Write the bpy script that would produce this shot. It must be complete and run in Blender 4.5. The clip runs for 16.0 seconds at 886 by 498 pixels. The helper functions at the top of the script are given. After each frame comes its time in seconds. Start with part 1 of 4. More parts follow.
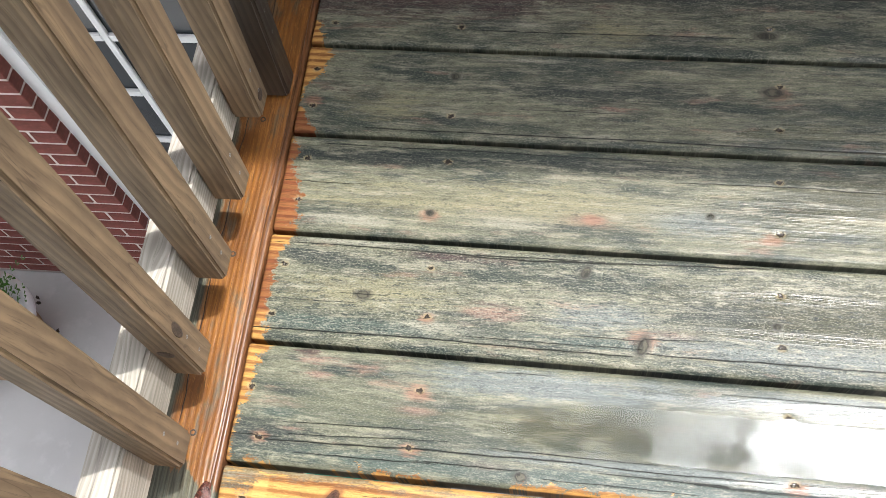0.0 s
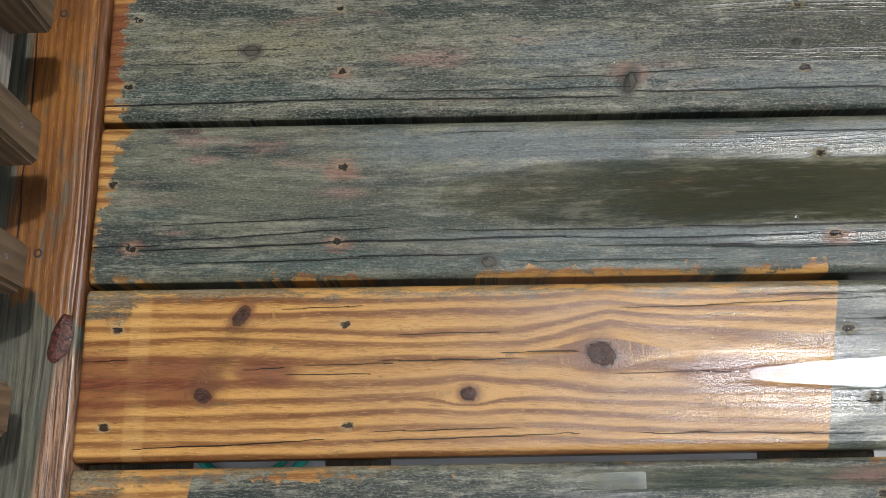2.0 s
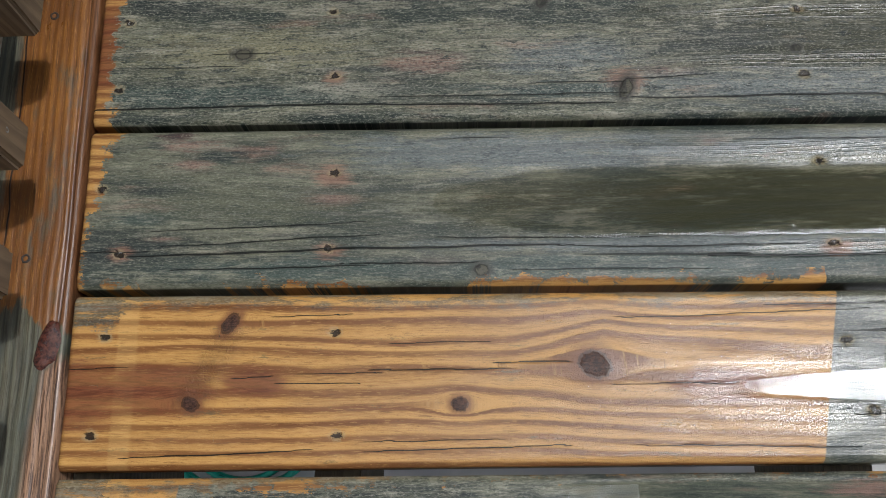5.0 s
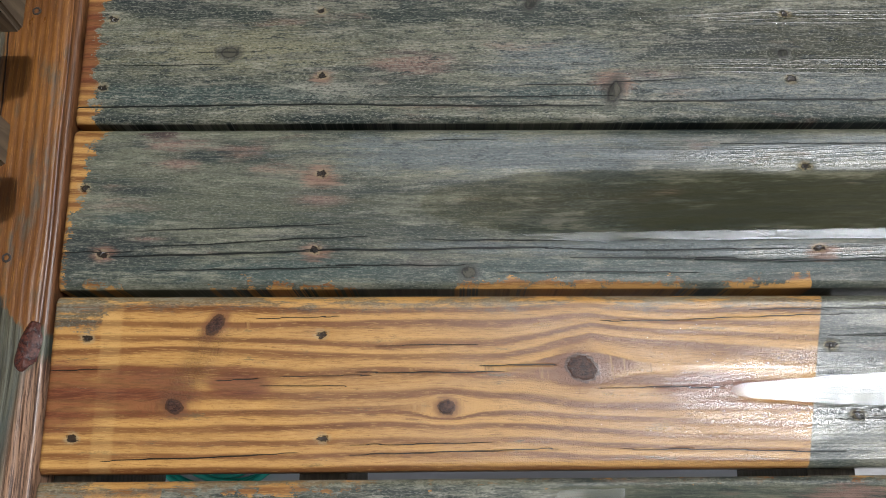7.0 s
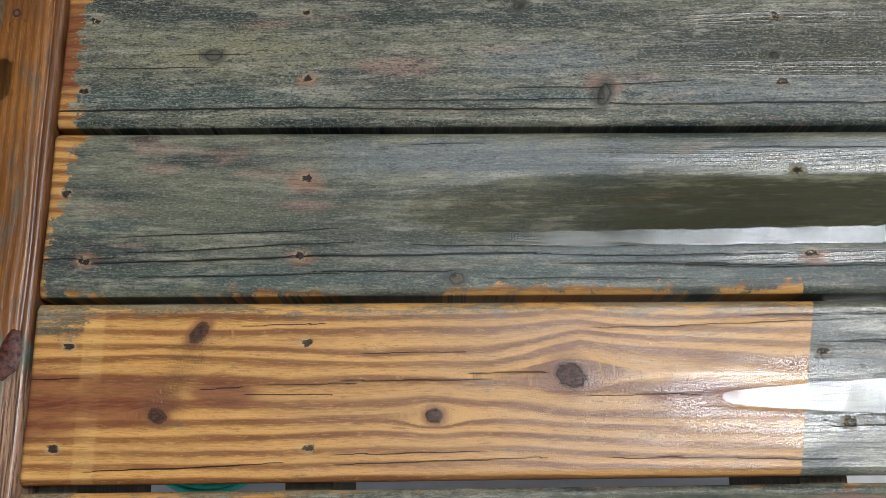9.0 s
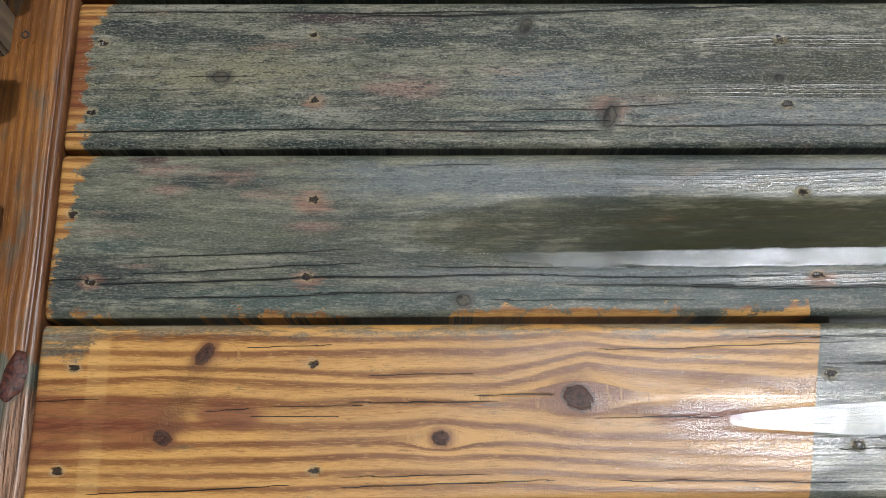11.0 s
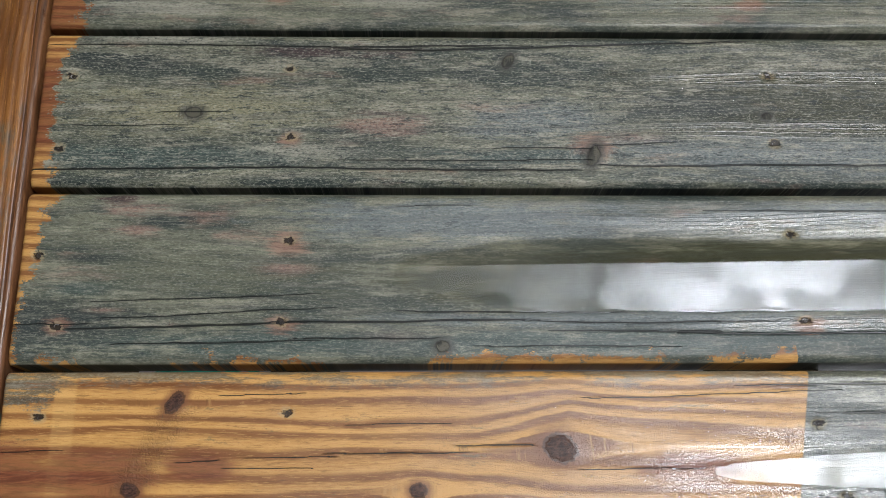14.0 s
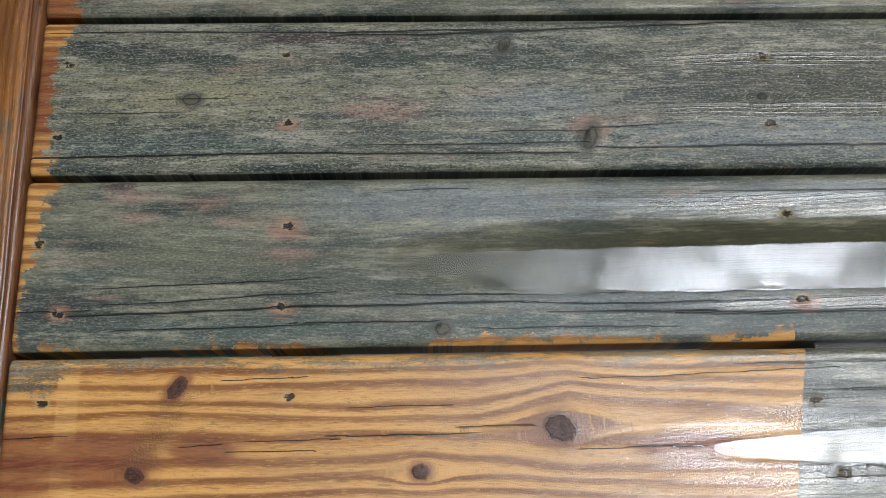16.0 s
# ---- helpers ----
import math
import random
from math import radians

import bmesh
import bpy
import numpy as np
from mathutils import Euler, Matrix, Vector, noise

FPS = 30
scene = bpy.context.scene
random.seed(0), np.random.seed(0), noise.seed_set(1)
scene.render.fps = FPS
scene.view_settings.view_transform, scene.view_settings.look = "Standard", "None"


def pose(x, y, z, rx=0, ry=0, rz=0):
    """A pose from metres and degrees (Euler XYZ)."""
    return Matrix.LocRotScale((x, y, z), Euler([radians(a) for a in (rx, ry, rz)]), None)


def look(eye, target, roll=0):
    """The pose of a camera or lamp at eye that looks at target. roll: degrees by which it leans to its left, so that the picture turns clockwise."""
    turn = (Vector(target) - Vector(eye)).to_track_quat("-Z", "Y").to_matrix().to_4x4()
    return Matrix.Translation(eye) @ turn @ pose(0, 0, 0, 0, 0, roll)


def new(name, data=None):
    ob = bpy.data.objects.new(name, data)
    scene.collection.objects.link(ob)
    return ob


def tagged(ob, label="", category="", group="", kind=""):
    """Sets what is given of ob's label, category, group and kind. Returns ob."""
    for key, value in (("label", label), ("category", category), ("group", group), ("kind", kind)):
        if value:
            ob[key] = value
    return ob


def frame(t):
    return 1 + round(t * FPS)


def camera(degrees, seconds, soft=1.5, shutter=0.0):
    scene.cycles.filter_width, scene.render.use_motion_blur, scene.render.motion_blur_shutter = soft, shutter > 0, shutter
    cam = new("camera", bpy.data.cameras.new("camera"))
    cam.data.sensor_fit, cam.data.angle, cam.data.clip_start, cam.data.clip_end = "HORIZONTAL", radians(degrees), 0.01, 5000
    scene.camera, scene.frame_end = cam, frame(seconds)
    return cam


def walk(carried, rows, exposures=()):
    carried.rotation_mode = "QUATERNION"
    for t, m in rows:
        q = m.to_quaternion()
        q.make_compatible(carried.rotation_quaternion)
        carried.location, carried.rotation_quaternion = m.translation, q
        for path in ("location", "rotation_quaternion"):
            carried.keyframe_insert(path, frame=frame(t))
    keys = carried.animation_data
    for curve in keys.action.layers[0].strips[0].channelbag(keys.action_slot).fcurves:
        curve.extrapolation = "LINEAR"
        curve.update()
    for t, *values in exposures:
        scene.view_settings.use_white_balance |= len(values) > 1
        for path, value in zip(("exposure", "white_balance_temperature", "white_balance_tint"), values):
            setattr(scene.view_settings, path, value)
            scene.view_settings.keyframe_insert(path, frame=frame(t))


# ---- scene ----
cam = camera(52.5, 16.0, soft=0.6)
PATH = [
    (0, (0.38, -0.03, 0.991), (0.091, 0.791, -0.81), -14.6),
    (0.5, (0.344, -0.055, 0.938), (0.231, 0.686, -0.916), -11.1),
    (1, (0.329, -0.043, 0.83), (0.261, 0.611, -1.058), -9.5),
    (1.5, (0.311, -0.043, 0.754), (0.27, 0.524, -1.163), -6.6),
    (2, (0.317, -0.038, 0.717), (0.264, 0.511, -1.206), -6.9),
    (2.5, (0.324, -0.033, 0.714), (0.262, 0.519, -1.207), -7.7),
    (3, (0.33, -0.033, 0.712), (0.264, 0.512, -1.212), -8.4),
    (3.5, (0.327, -0.032, 0.709), (0.27, 0.508, -1.216), -7.8),
    (4, (0.329, -0.033, 0.708), (0.267, 0.514, -1.215), -8.1),
    (6.5, (0.321, -0.023, 0.709), (0.283, 0.527, -1.213), -4.4),
    (7, (0.32, -0.023, 0.707), (0.304, 0.516, -1.219), -2.5),
    (7.5, (0.322, -0.016, 0.701), (0.318, 0.505, -1.23), -1.4),
    (8, (0.323, -0.014, 0.698), (0.325, 0.508, -1.233), -0.9),
    (8.5, (0.322, -0.013, 0.698), (0.325, 0.511, -1.233), -0.7),
    (9, (0.325, -0.013, 0.699), (0.323, 0.518, -1.229), -1.2),
    (11.5, (0.318, -0.012, 0.699), (0.32, 0.566, -1.215), -0.7),
    (12, (0.321, -0.012, 0.697), (0.322, 0.564, -1.218), -0.8),
    (12.5, (0.322, -0.001, 0.694), (0.337, 0.568, -1.223), 0.8),
    (13, (0.323, 0.016, 0.695), (0.354, 0.607, -1.216), 2.2),
    (13.5, (0.326, 0.027, 0.692), (0.356, 0.627, -1.215), 1.9),
    (14, (0.325, 0.025, 0.688), (0.357, 0.605, -1.225), 2.3),
    (14.5, (0.325, 0.019, 0.688), (0.351, 0.576, -1.233), 1.6),
    (15, (0.325, 0.023, 0.69), (0.353, 0.563, -1.236), 1.7),
    (15.5, (0.325, 0.026, 0.692), (0.356, 0.567, -1.233), 1.8),
    (16, (0.325, 0.02, 0.691), (0.359, 0.575, -1.23), 1.9),
]
walk(cam, [(t, look(eye, target, roll)) for t, eye, target, roll in PATH],
     ((0.0, 0.66, 6500, 10), (0.5, 0.36, 6450, 10), (1.0, 0.02, 6400, 10), (1.5, -0.56, 6300, 10), (2.0, -0.83, 6250, 10), (4.0, -0.98, 6200, 10), (6.5, -0.83, 6150, 10), (9.0, -0.83, 6150, 10), (12.5, -0.79, 6150, 10), (16.0, -0.75, 6100, 10)))

# ---- world, sun ----
SUN_DIR = Vector((0.385, 0.15, 1.0)).normalized()
EAVE_Y, EAVE_Z = 0.933, 2.13
world = bpy.data.worlds.new("sky")
scene.world = world
world.use_nodes = True


class Nodes:
    """Short hand for wiring a node tree."""

    def __init__(self, tree):
        self.tree = tree

    def add(self, kind, ins=None, **props):
        n = self.tree.nodes.new(kind)
        for k, v in props.items():
            setattr(n, k, v)
        for k, v in (ins or {}).items():
            self.put(n.inputs[k], v)
        return n

    def put(self, socket, v):
        if isinstance(v, bpy.types.NodeSocket):
            self.tree.links.new(v, socket)
        elif v is not None:
            if socket.type == "RGBA" and len(v) == 3:
                v = (*v, 1)
            socket.default_value = v

    def m(self, op, a, b=None, c=None, clamp=False):
        n = self.tree.nodes.new("ShaderNodeMath")
        n.operation, n.use_clamp = op, clamp
        for i, v in enumerate((a, b, c)):
            if v is not None:
                self.put(n.inputs[i], v)
        return n.outputs[0]

    def band(self, x, lo, hi, to0=0.0, to1=1.0):
        n = self.add("ShaderNodeMapRange", {0: x, 1: lo, 2: hi, 3: to0, 4: to1}, interpolation_type="SMOOTHSTEP")
        return n.outputs[0]

    def mix(self, f, a, b, mode="MIX"):
        n = self.add("ShaderNodeMix", data_type="RGBA", blend_type=mode)
        self.put(n.inputs[0], f)
        self.put(n.inputs[6], a)
        self.put(n.inputs[7], b)
        return n.outputs[2]

    def xyz(self, x, y, z=0.0):
        return self.add("ShaderNodeCombineXYZ", {0: x, 1: y, 2: z}).outputs[0]

    def noise(self, vec, scale=1.0, detail=4.0, rough=0.55, dist=0.0):
        n = self.add("ShaderNodeTexNoise", {"Scale": scale, "Detail": detail, "Roughness": rough, "Distortion": dist})
        if vec is not None:
            self.put(n.inputs["Vector"], vec)
        return n.outputs["Fac"]


W = Nodes(world.node_tree)
world.node_tree.nodes.clear()
sky = W.add("ShaderNodeTexSky", sky_type="NISHITA", sun_disc=False)
sky.sun_elevation = math.asin(SUN_DIR.z)
sky.sun_rotation = math.atan2(SUN_DIR.x, SUN_DIR.y)
way = W.add("ShaderNodeTexCoord").outputs["Generated"]
puff = W.noise(way, 13.0, 8.0, 0.6, 0.12)
cover = W.band(puff, 0.28, 0.46)
near_sun = W.add("ShaderNodeVectorMath", {0: way, 1: tuple(SUN_DIR)}, operation="DOT_PRODUCT").outputs["Value"]
glow = W.m("POWER", W.m("MAXIMUM", near_sun, 0.0), 60.0)
core = W.m("POWER", W.m("MAXIMUM", near_sun, 0.0), 420.0)
cloud_light = W.m("ADD", W.m("MULTIPLY_ADD", glow, 32.0, 0.85), W.m("MULTIPLY", core, 34.0))
shade = W.band(W.noise(way, 19.0, 9.0, 0.62, 0.25), 0.40, 0.60, 0.42, 1.25)
cloud = W.add("ShaderNodeVectorMath", {0: (0.97, 0.99, 1.04), "Scale": W.m("MULTIPLY", cloud_light, shade)}, operation="SCALE").outputs[0]
base_sky = W.add("ShaderNodeVectorMath", {0: sky.outputs[0], "Scale": 0.11}, operation="SCALE").outputs[0]
air = W.mix(cover, base_sky, cloud)
W.add("ShaderNodeOutputWorld", {0: W.add("ShaderNodeBackground", {0: air, 1: 1.0}).outputs[0]})

sun = new("sun", bpy.data.lights.new("sun", "SUN"))
sun.data.energy, sun.data.angle, sun.data.color = 3.6, radians(0.6), (1.0, 0.965, 0.91)
sun.matrix_world = look(tuple(SUN_DIR * 30), (0, 0, 0))


# ---- materials ----
def material(name):
    mat = bpy.data.materials.new(name)
    mat.use_nodes = True
    mat.node_tree.nodes.clear()
    return mat, Nodes(mat.node_tree)


def finish(n, color, rough=0.6, height=None, depth=0.001, spec=0.5, metal=0.0):
    bs = n.add("ShaderNodeBsdfPrincipled", {"Base Color": color, "Roughness": rough, "Metallic": metal, "Specular IOR Level": spec})
    if height is not None:
        bump = n.add("ShaderNodeBump", {"Height": height, "Distance": depth, "Strength": 1.0})
        n.put(bs.inputs["Normal"], bump.outputs[0])
    n.add("ShaderNodeOutputMaterial", {0: bs.outputs[0]})


def coords(n):
    s = n.add("ShaderNodeSeparateXYZ", {0: n.add("ShaderNodeTexCoord").outputs["Object"]})
    return s.outputs[0], s.outputs[1], s.outputs[2]


def board_material(name, seed, gold_to=None, wet=0.5, pith=0.5, lines=75.0, tan=0.5, sheen=0.3, rugged=0.45):
    """Deck board, grain along x. The mesh carries the run of the grain and where knots, cracks, nail pits, stains with
    painted sheen and shade, halos, bare patches and hollows lie.
    """
    mat, n = material(name)

    def layer(key):
        return n.add("ShaderNodeSeparateXYZ", {0: n.add("ShaderNodeAttribute", attribute_name=key).outputs["Vector"]}).outputs

    u, v, bare_by = layer("run")
    m, crack_signed, crack_off = layer("grain")
    knot_at, eye_rings, drawn = layer("knots")
    nail_x, nail_y, soaked = layer("nail_from")
    halo_at, red_at, hollow = layer("marks")

    def field(fx, fy, shift, detail=5.0, rough=0.6, along=None, dist=0.0):
        return n.noise(n.xyz(n.m("MULTIPLY", u, fx), n.m("MULTIPLY", v if along is None else along, fy), seed + shift), 1.0, detail, rough, dist)

    # growth rings: drawn ones where the mesh carries their run, else wide about the pith and tighter to the sides
    off = n.m("SUBTRACT", m, pith * 0.14)
    ring_at = n.m("ADD", n.m("MULTIPLY", off, lines), n.m("MULTIPLY", n.m("MULTIPLY", n.m("ABSOLUTE", off), off), lines * 3.0))
    ring_at = n.m("ADD", ring_at, n.m("MULTIPLY", field(1.6, 13.0, 3, 2.0, 0.4), 1.5))
    waver = n.m("ADD", n.m("MULTIPLY", n.m("SUBTRACT", field(7.0, 30.0, 4, 3.0, 0.55), 0.5), 0.55), n.m("MULTIPLY", n.m("SUBTRACT", field(26.0, 150.0, 6, 2.0, 0.5), 0.5), 0.22))
    if gold_to is not None and lines < 0:
        ring_at = n.m("ADD", drawn, waver)
    fibre = field(75.0, 800.0, 5, 4.0, 0.72, m)
    saw = n.m("FRACT", ring_at)
    ring = n.m("MULTIPLY", n.band(n.m("ADD", saw, n.m("MULTIPLY", n.m("SUBTRACT", fibre, 0.5), 0.28)), 0.12, 0.44), n.band(n.m("ADD", saw, n.m("MULTIPLY", n.m("SUBTRACT", fibre, 0.5), 0.28)), 0.62, 0.82, 1.0, 0.0))
    ring = n.m("MULTIPLY", ring, n.m("SUBTRACT", 1.0, eye_rings))
    fine = field(36.0, 340.0, 0, 6.0, 0.76, m)
    fleck = field(48.0, 190.0, 13, 6.0, 0.74)
    blot = field(5.0, 24.0, 7, 6.0, 0.62, None, 0.4)
    blot2 = field(13.0, 75.0, 11, 6.0, 0.72)
    streak = field(8.0, 240.0, 17, 5.0, 0.66, m)
    speck = field(330.0, 720.0, 2, 4.0, 0.75)
    dust = field(900.0, 1500.0, 8, 2.0, 0.6)

    # weathered skin: blue-green algae, olive, worn tan and rosy bare wood
    grey = n.mix(n.band(blot, 0.39, 0.57), (0.036, 0.047, 0.039), (0.138, 0.140, 0.096))
    grey = n.mix(n.m("MULTIPLY", n.band(blot2, 0.50, 0.64), tan), grey, (0.265, 0.245, 0.180))
    grey = n.mix(n.m("MULTIPLY", n.band(field(9.0, 46.0, 19), 0.58, 0.70), 0.6), grey, (0.25, 0.150, 0.112))
    grey = n.mix(n.m("MULTIPLY", n.band(field(6.0, 52.0, 29, 5.0, 0.65), 0.54, 0.66), 0.8), grey, (0.024, 0.033, 0.033))
    stain_and_light = n.add("ShaderNodeAttribute", attribute_name="stain_and_light")
    far = n.m("ADD", n.m("MULTIPLY", n.m("SUBTRACT", 1.0, stain_and_light.outputs["Alpha"]), 3.0), n.m("MULTIPLY", n.m("SUBTRACT", n.m("ADD", blot2, n.m("MULTIPLY", fine, 0.8)), 0.9), 2.6))
    grey = n.mix(n.band(far, 0.40, 1.15, 0.88, 0.0), grey, stain_and_light.outputs["Color"])
    clear = n.m("SUBTRACT", 1.0, n.m("MULTIPLY", hollow, 0.8))
    # raised worn fibres catch pale, the furrows between them stay dark
    pale = n.m("MULTIPLY", n.band(n.m("ADD", fine, n.m("MULTIPLY", n.m("SUBTRACT", blot2, 0.5), 0.5)), 0.54, 0.62, 0.0, rugged * 0.5), clear)
    grey = n.mix(pale, grey, (0.28, 0.275, 0.225))
    worn_here = n.m("MULTIPLY", n.band(blot, 0.40, 0.58), clear)
    grey = n.mix(n.m("MULTIPLY", n.band(fleck, 0.54, 0.60, 0.0, rugged), worn_here), grey, (0.33, 0.31, 0.24))
    grey = n.mix(n.m("MULTIPLY", n.band(fleck, 0.46, 0.39, 0.0, min(1.0, rugged * 1.35)), clear), grey, (0.020, 0.029, 0.029))
    grey = n.mix(n.m("MULTIPLY", n.band(streak, 0.45, 0.36), 0.30), grey, (0.020, 0.027, 0.026))
    grey = n.mix(n.m("MULTIPLY", n.band(fine, 0.445, 0.38), n.m("MULTIPLY_ADD", clear, rugged * 0.7, 0.08)), grey, (0.013, 0.018, 0.017))
    grey = n.mix(n.m("MULTIPLY", n.band(fibre, 0.55, 0.62, 0.0, rugged * 0.6), clear), grey, (0.33, 0.325, 0.27))
    grey = n.mix(n.m("MULTIPLY", n.band(fibre, 0.45, 0.38, 0.0, rugged * 0.8), clear), grey, (0.016, 0.021, 0.020))
    grey = n.mix(n.m("MULTIPLY", n.band(speck, 0.54, 0.61, 0.0, rugged * 0.75), clear), grey, (0.37, 0.36, 0.29))
    grey = n.mix(n.m("MULTIPLY", n.band(speck, 0.46, 0.39, 0.0, rugged), clear), grey, (0.018, 0.023, 0.021))
    grey = n.mix(n.m("MULTIPLY", ring, 0.20), grey, (0.04, 0.046, 0.042))

    # cleaned wood: honey earlywood, brown latewood, a bloom of green left in places
    gold = n.mix(n.band(blot, 0.32, 0.68), (0.490, 0.266, 0.079), (0.345, 0.178, 0.053))
    gold = n.mix(n.m("MULTIPLY", n.band(saw, 0.0, 0.45), 0.22), gold, (0.57, 0.330, 0.105))
    late = n.mix(n.band(blot2, 0.35, 0.65), (0.126, 0.045, 0.014), (0.185, 0.073, 0.022))
    gold = n.mix(n.m("MULTIPLY", ring, n.band(field(4.0, 20.0, 23, 3.0), 0.3, 0.55, 0.62, 0.95)), gold, late)
    gold = n.mix(n.m("MULTIPLY", n.band(fibre, 0.53, 0.62), 0.40), gold, (0.17, 0.078, 0.024))
    gold = n.mix(n.m("MULTIPLY", n.band(fibre, 0.46, 0.38), 0.28), gold, (0.60, 0.37, 0.13))
    gold = n.mix(n.m("MULTIPLY", n.band(fine, 0.57, 0.64), 0.55), gold, (0.11, 0.048, 0.015))
    gold = n.mix(n.m("MULTIPLY", n.band(dust, 0.58, 0.70), 0.35), gold, (0.13, 0.062, 0.02))
    gold = n.mix(n.m("MULTIPLY", n.band(n.m("ADD", blot2, n.m("MULTIPLY", n.m("SUBTRACT", speck, 0.5), 0.35)), 0.60, 0.70), 0.62), gold, (0.085, 0.085, 0.040))
    taped = n.m("MULTIPLY", n.band(u, 0.038, 0.041), n.band(u, 0.054, 0.058, 1.0, 0.0))
    gold = n.mix(n.m("MULTIPLY", taped, 0.13), gold, (0.76, 0.50, 0.19))

    # where the skin is gone
    edge = n.m("ADD", n.m("MULTIPLY", n.m("SUBTRACT", fine, 0.5), 0.012), n.m("ADD", n.m("MULTIPLY", n.m("SUBTRACT", n.m("ADD", blot2, n.noise(n.xyz(u, v, seed + 43), 75.0, 4.0, 0.65)), 1.0), 0.036), n.m("MULTIPLY", n.m("SUBTRACT", speck, 0.5), 0.022)))
    bare = n.band(n.m("ADD", bare_by, edge), -0.0012, 0.0012, 1.0, 0.0)
    if gold_to is not None:
        bare = n.m("MAXIMUM", bare, n.band(n.m("SUBTRACT", u, n.m("MULTIPLY_ADD", v, 0.19, gold_to)), -0.0009, 0.0009, 1.0, 0.0))
        rim = n.m("MULTIPLY", n.band(n.m("ADD", n.m("SUBTRACT", 0.138, v), n.m("MULTIPLY", edge, 0.6)), 0.004, 0.014, 1.0, 0.0), n.band(blot2, 0.44, 0.52))
        moss = n.m("MULTIPLY", n.band(n.m("ADD", n.m("SUBTRACT", v, 0.114), edge), -0.003, 0.003), n.band(n.m("ADD", u, edge), 0.036, 0.042, 1.0, 0.0))
        worn = n.m("MAXIMUM", n.m("MULTIPLY", rim, 0.75), n.m("MULTIPLY", n.m("MULTIPLY", moss, n.band(fine, 0.40, 0.50)), 0.8))
        bare = n.m("MULTIPLY", bare, n.m("SUBTRACT", 1.0, worn))
    color = n.mix(bare, grey, gold)
    red = n.band(n.m("ADD", red_at, n.m("MULTIPLY", n.m("SUBTRACT", n.m("ADD", fine, blot2), 1.0), 0.7)), 0.18, 0.75, 0.0, 0.78)
    color = n.mix(n.m("MULTIPLY", red, bare), color, n.mix(n.band(fine, 0.42, 0.58), (0.085, 0.023, 0.013), (0.165, 0.050, 0.023)))
    halo = n.band(n.m("ADD", halo_at, n.m("MULTIPLY", n.m("SUBTRACT", n.m("ADD", blot2, fine), 1.0), 1.4)), 0.35, 0.95, 0.0, 0.6)
    color = n.mix(halo, color, n.mix(n.band(fine, 0.4, 0.6), (0.14, 0.062, 0.040), (0.29, 0.155, 0.105)))
    ragged = n.noise(n.xyz(u, v, seed), 230.0, 4.0, 0.65)
    kd = n.m("ADD", knot_at, n.m("MULTIPLY", n.m("SUBTRACT", ragged, 0.5), 0.75))
    inside = n.band(kd, 0.70, 0.82, 1.0, 0.0)
    color = n.mix(n.band(kd, 0.8, 2.0, 0.85, 0.0), color, n.mix(bare, (0.055, 0.055, 0.045), (0.15, 0.060, 0.026)))
    color = n.mix(n.m("MULTIPLY", inside, 0.92), color, n.mix(bare, n.mix(n.band(fibre, 0.42, 0.58), (0.022, 0.023, 0.018), (0.085, 0.08, 0.058)), n.mix(n.band(n.m("ADD", n.m("MULTIPLY", speck, 0.6), n.m("MULTIPLY", ragged, 0.4)), 0.42, 0.60), (0.014, 0.008, 0.007), (0.085, 0.040, 0.028))))
    color = n.mix(n.m("MULTIPLY", n.band(n.m("ABSOLUTE", n.m("SUBTRACT", kd, 0.86)), 0.04, 0.17, 1.0, 0.0), n.m("MULTIPLY_ADD", bare, 0.15, 0.50)), color, (0.010, 0.007, 0.006))
    # nail holes: a ragged pit, torn along the grain, its inner shade painted near black
    nail_d = n.m("SQRT", n.m("ADD", n.m("POWER", n.m("MULTIPLY", nail_x, 0.72), 2.0), n.m("POWER", nail_y, 2.0)))
    tear = n.m("ADD", nail_d, n.m("MULTIPLY", n.m("SUBTRACT", n.m("ADD", ragged, fine), 1.0), 0.0075))
    pit = n.band(tear, 0.0022, 0.0034, 1.0, 0.0)
    color = n.mix(n.m("MULTIPLY", n.band(tear, 0.0030, 0.0062, 0.55, 0.0), n.band(ragged, 0.42, 0.52)), color, (0.36, 0.29, 0.17))
    color = n.mix(n.m("MULTIPLY", pit, 0.94), color, (0.014, 0.010, 0.008))
    # drying cracks: clean dark lines, the shade of their depth painted in, crumbling a little
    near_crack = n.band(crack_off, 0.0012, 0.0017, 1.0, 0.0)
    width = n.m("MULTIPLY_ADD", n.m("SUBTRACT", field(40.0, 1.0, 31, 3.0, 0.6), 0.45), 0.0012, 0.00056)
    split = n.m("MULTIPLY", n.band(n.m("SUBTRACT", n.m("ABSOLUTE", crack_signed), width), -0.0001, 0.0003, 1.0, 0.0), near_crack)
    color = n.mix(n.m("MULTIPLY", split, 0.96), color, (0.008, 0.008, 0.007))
    # soft shading painted along both sides of a crack, grey skin only
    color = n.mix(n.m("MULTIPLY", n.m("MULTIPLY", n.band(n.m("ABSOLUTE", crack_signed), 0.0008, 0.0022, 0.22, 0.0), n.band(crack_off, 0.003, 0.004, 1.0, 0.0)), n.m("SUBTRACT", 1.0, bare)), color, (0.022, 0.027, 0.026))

    # wetness
    soak = n.m("MAXIMUM", n.m("MULTIPLY", n.band(u, 0.02, 0.42), wet * 0.7), n.m("MULTIPLY", soaked, 1.15))
    soak = n.m("ADD", soak, n.m("MULTIPLY", n.m("SUBTRACT", n.m("ADD", blot, blot2), 1.0), 0.7), clamp=True)
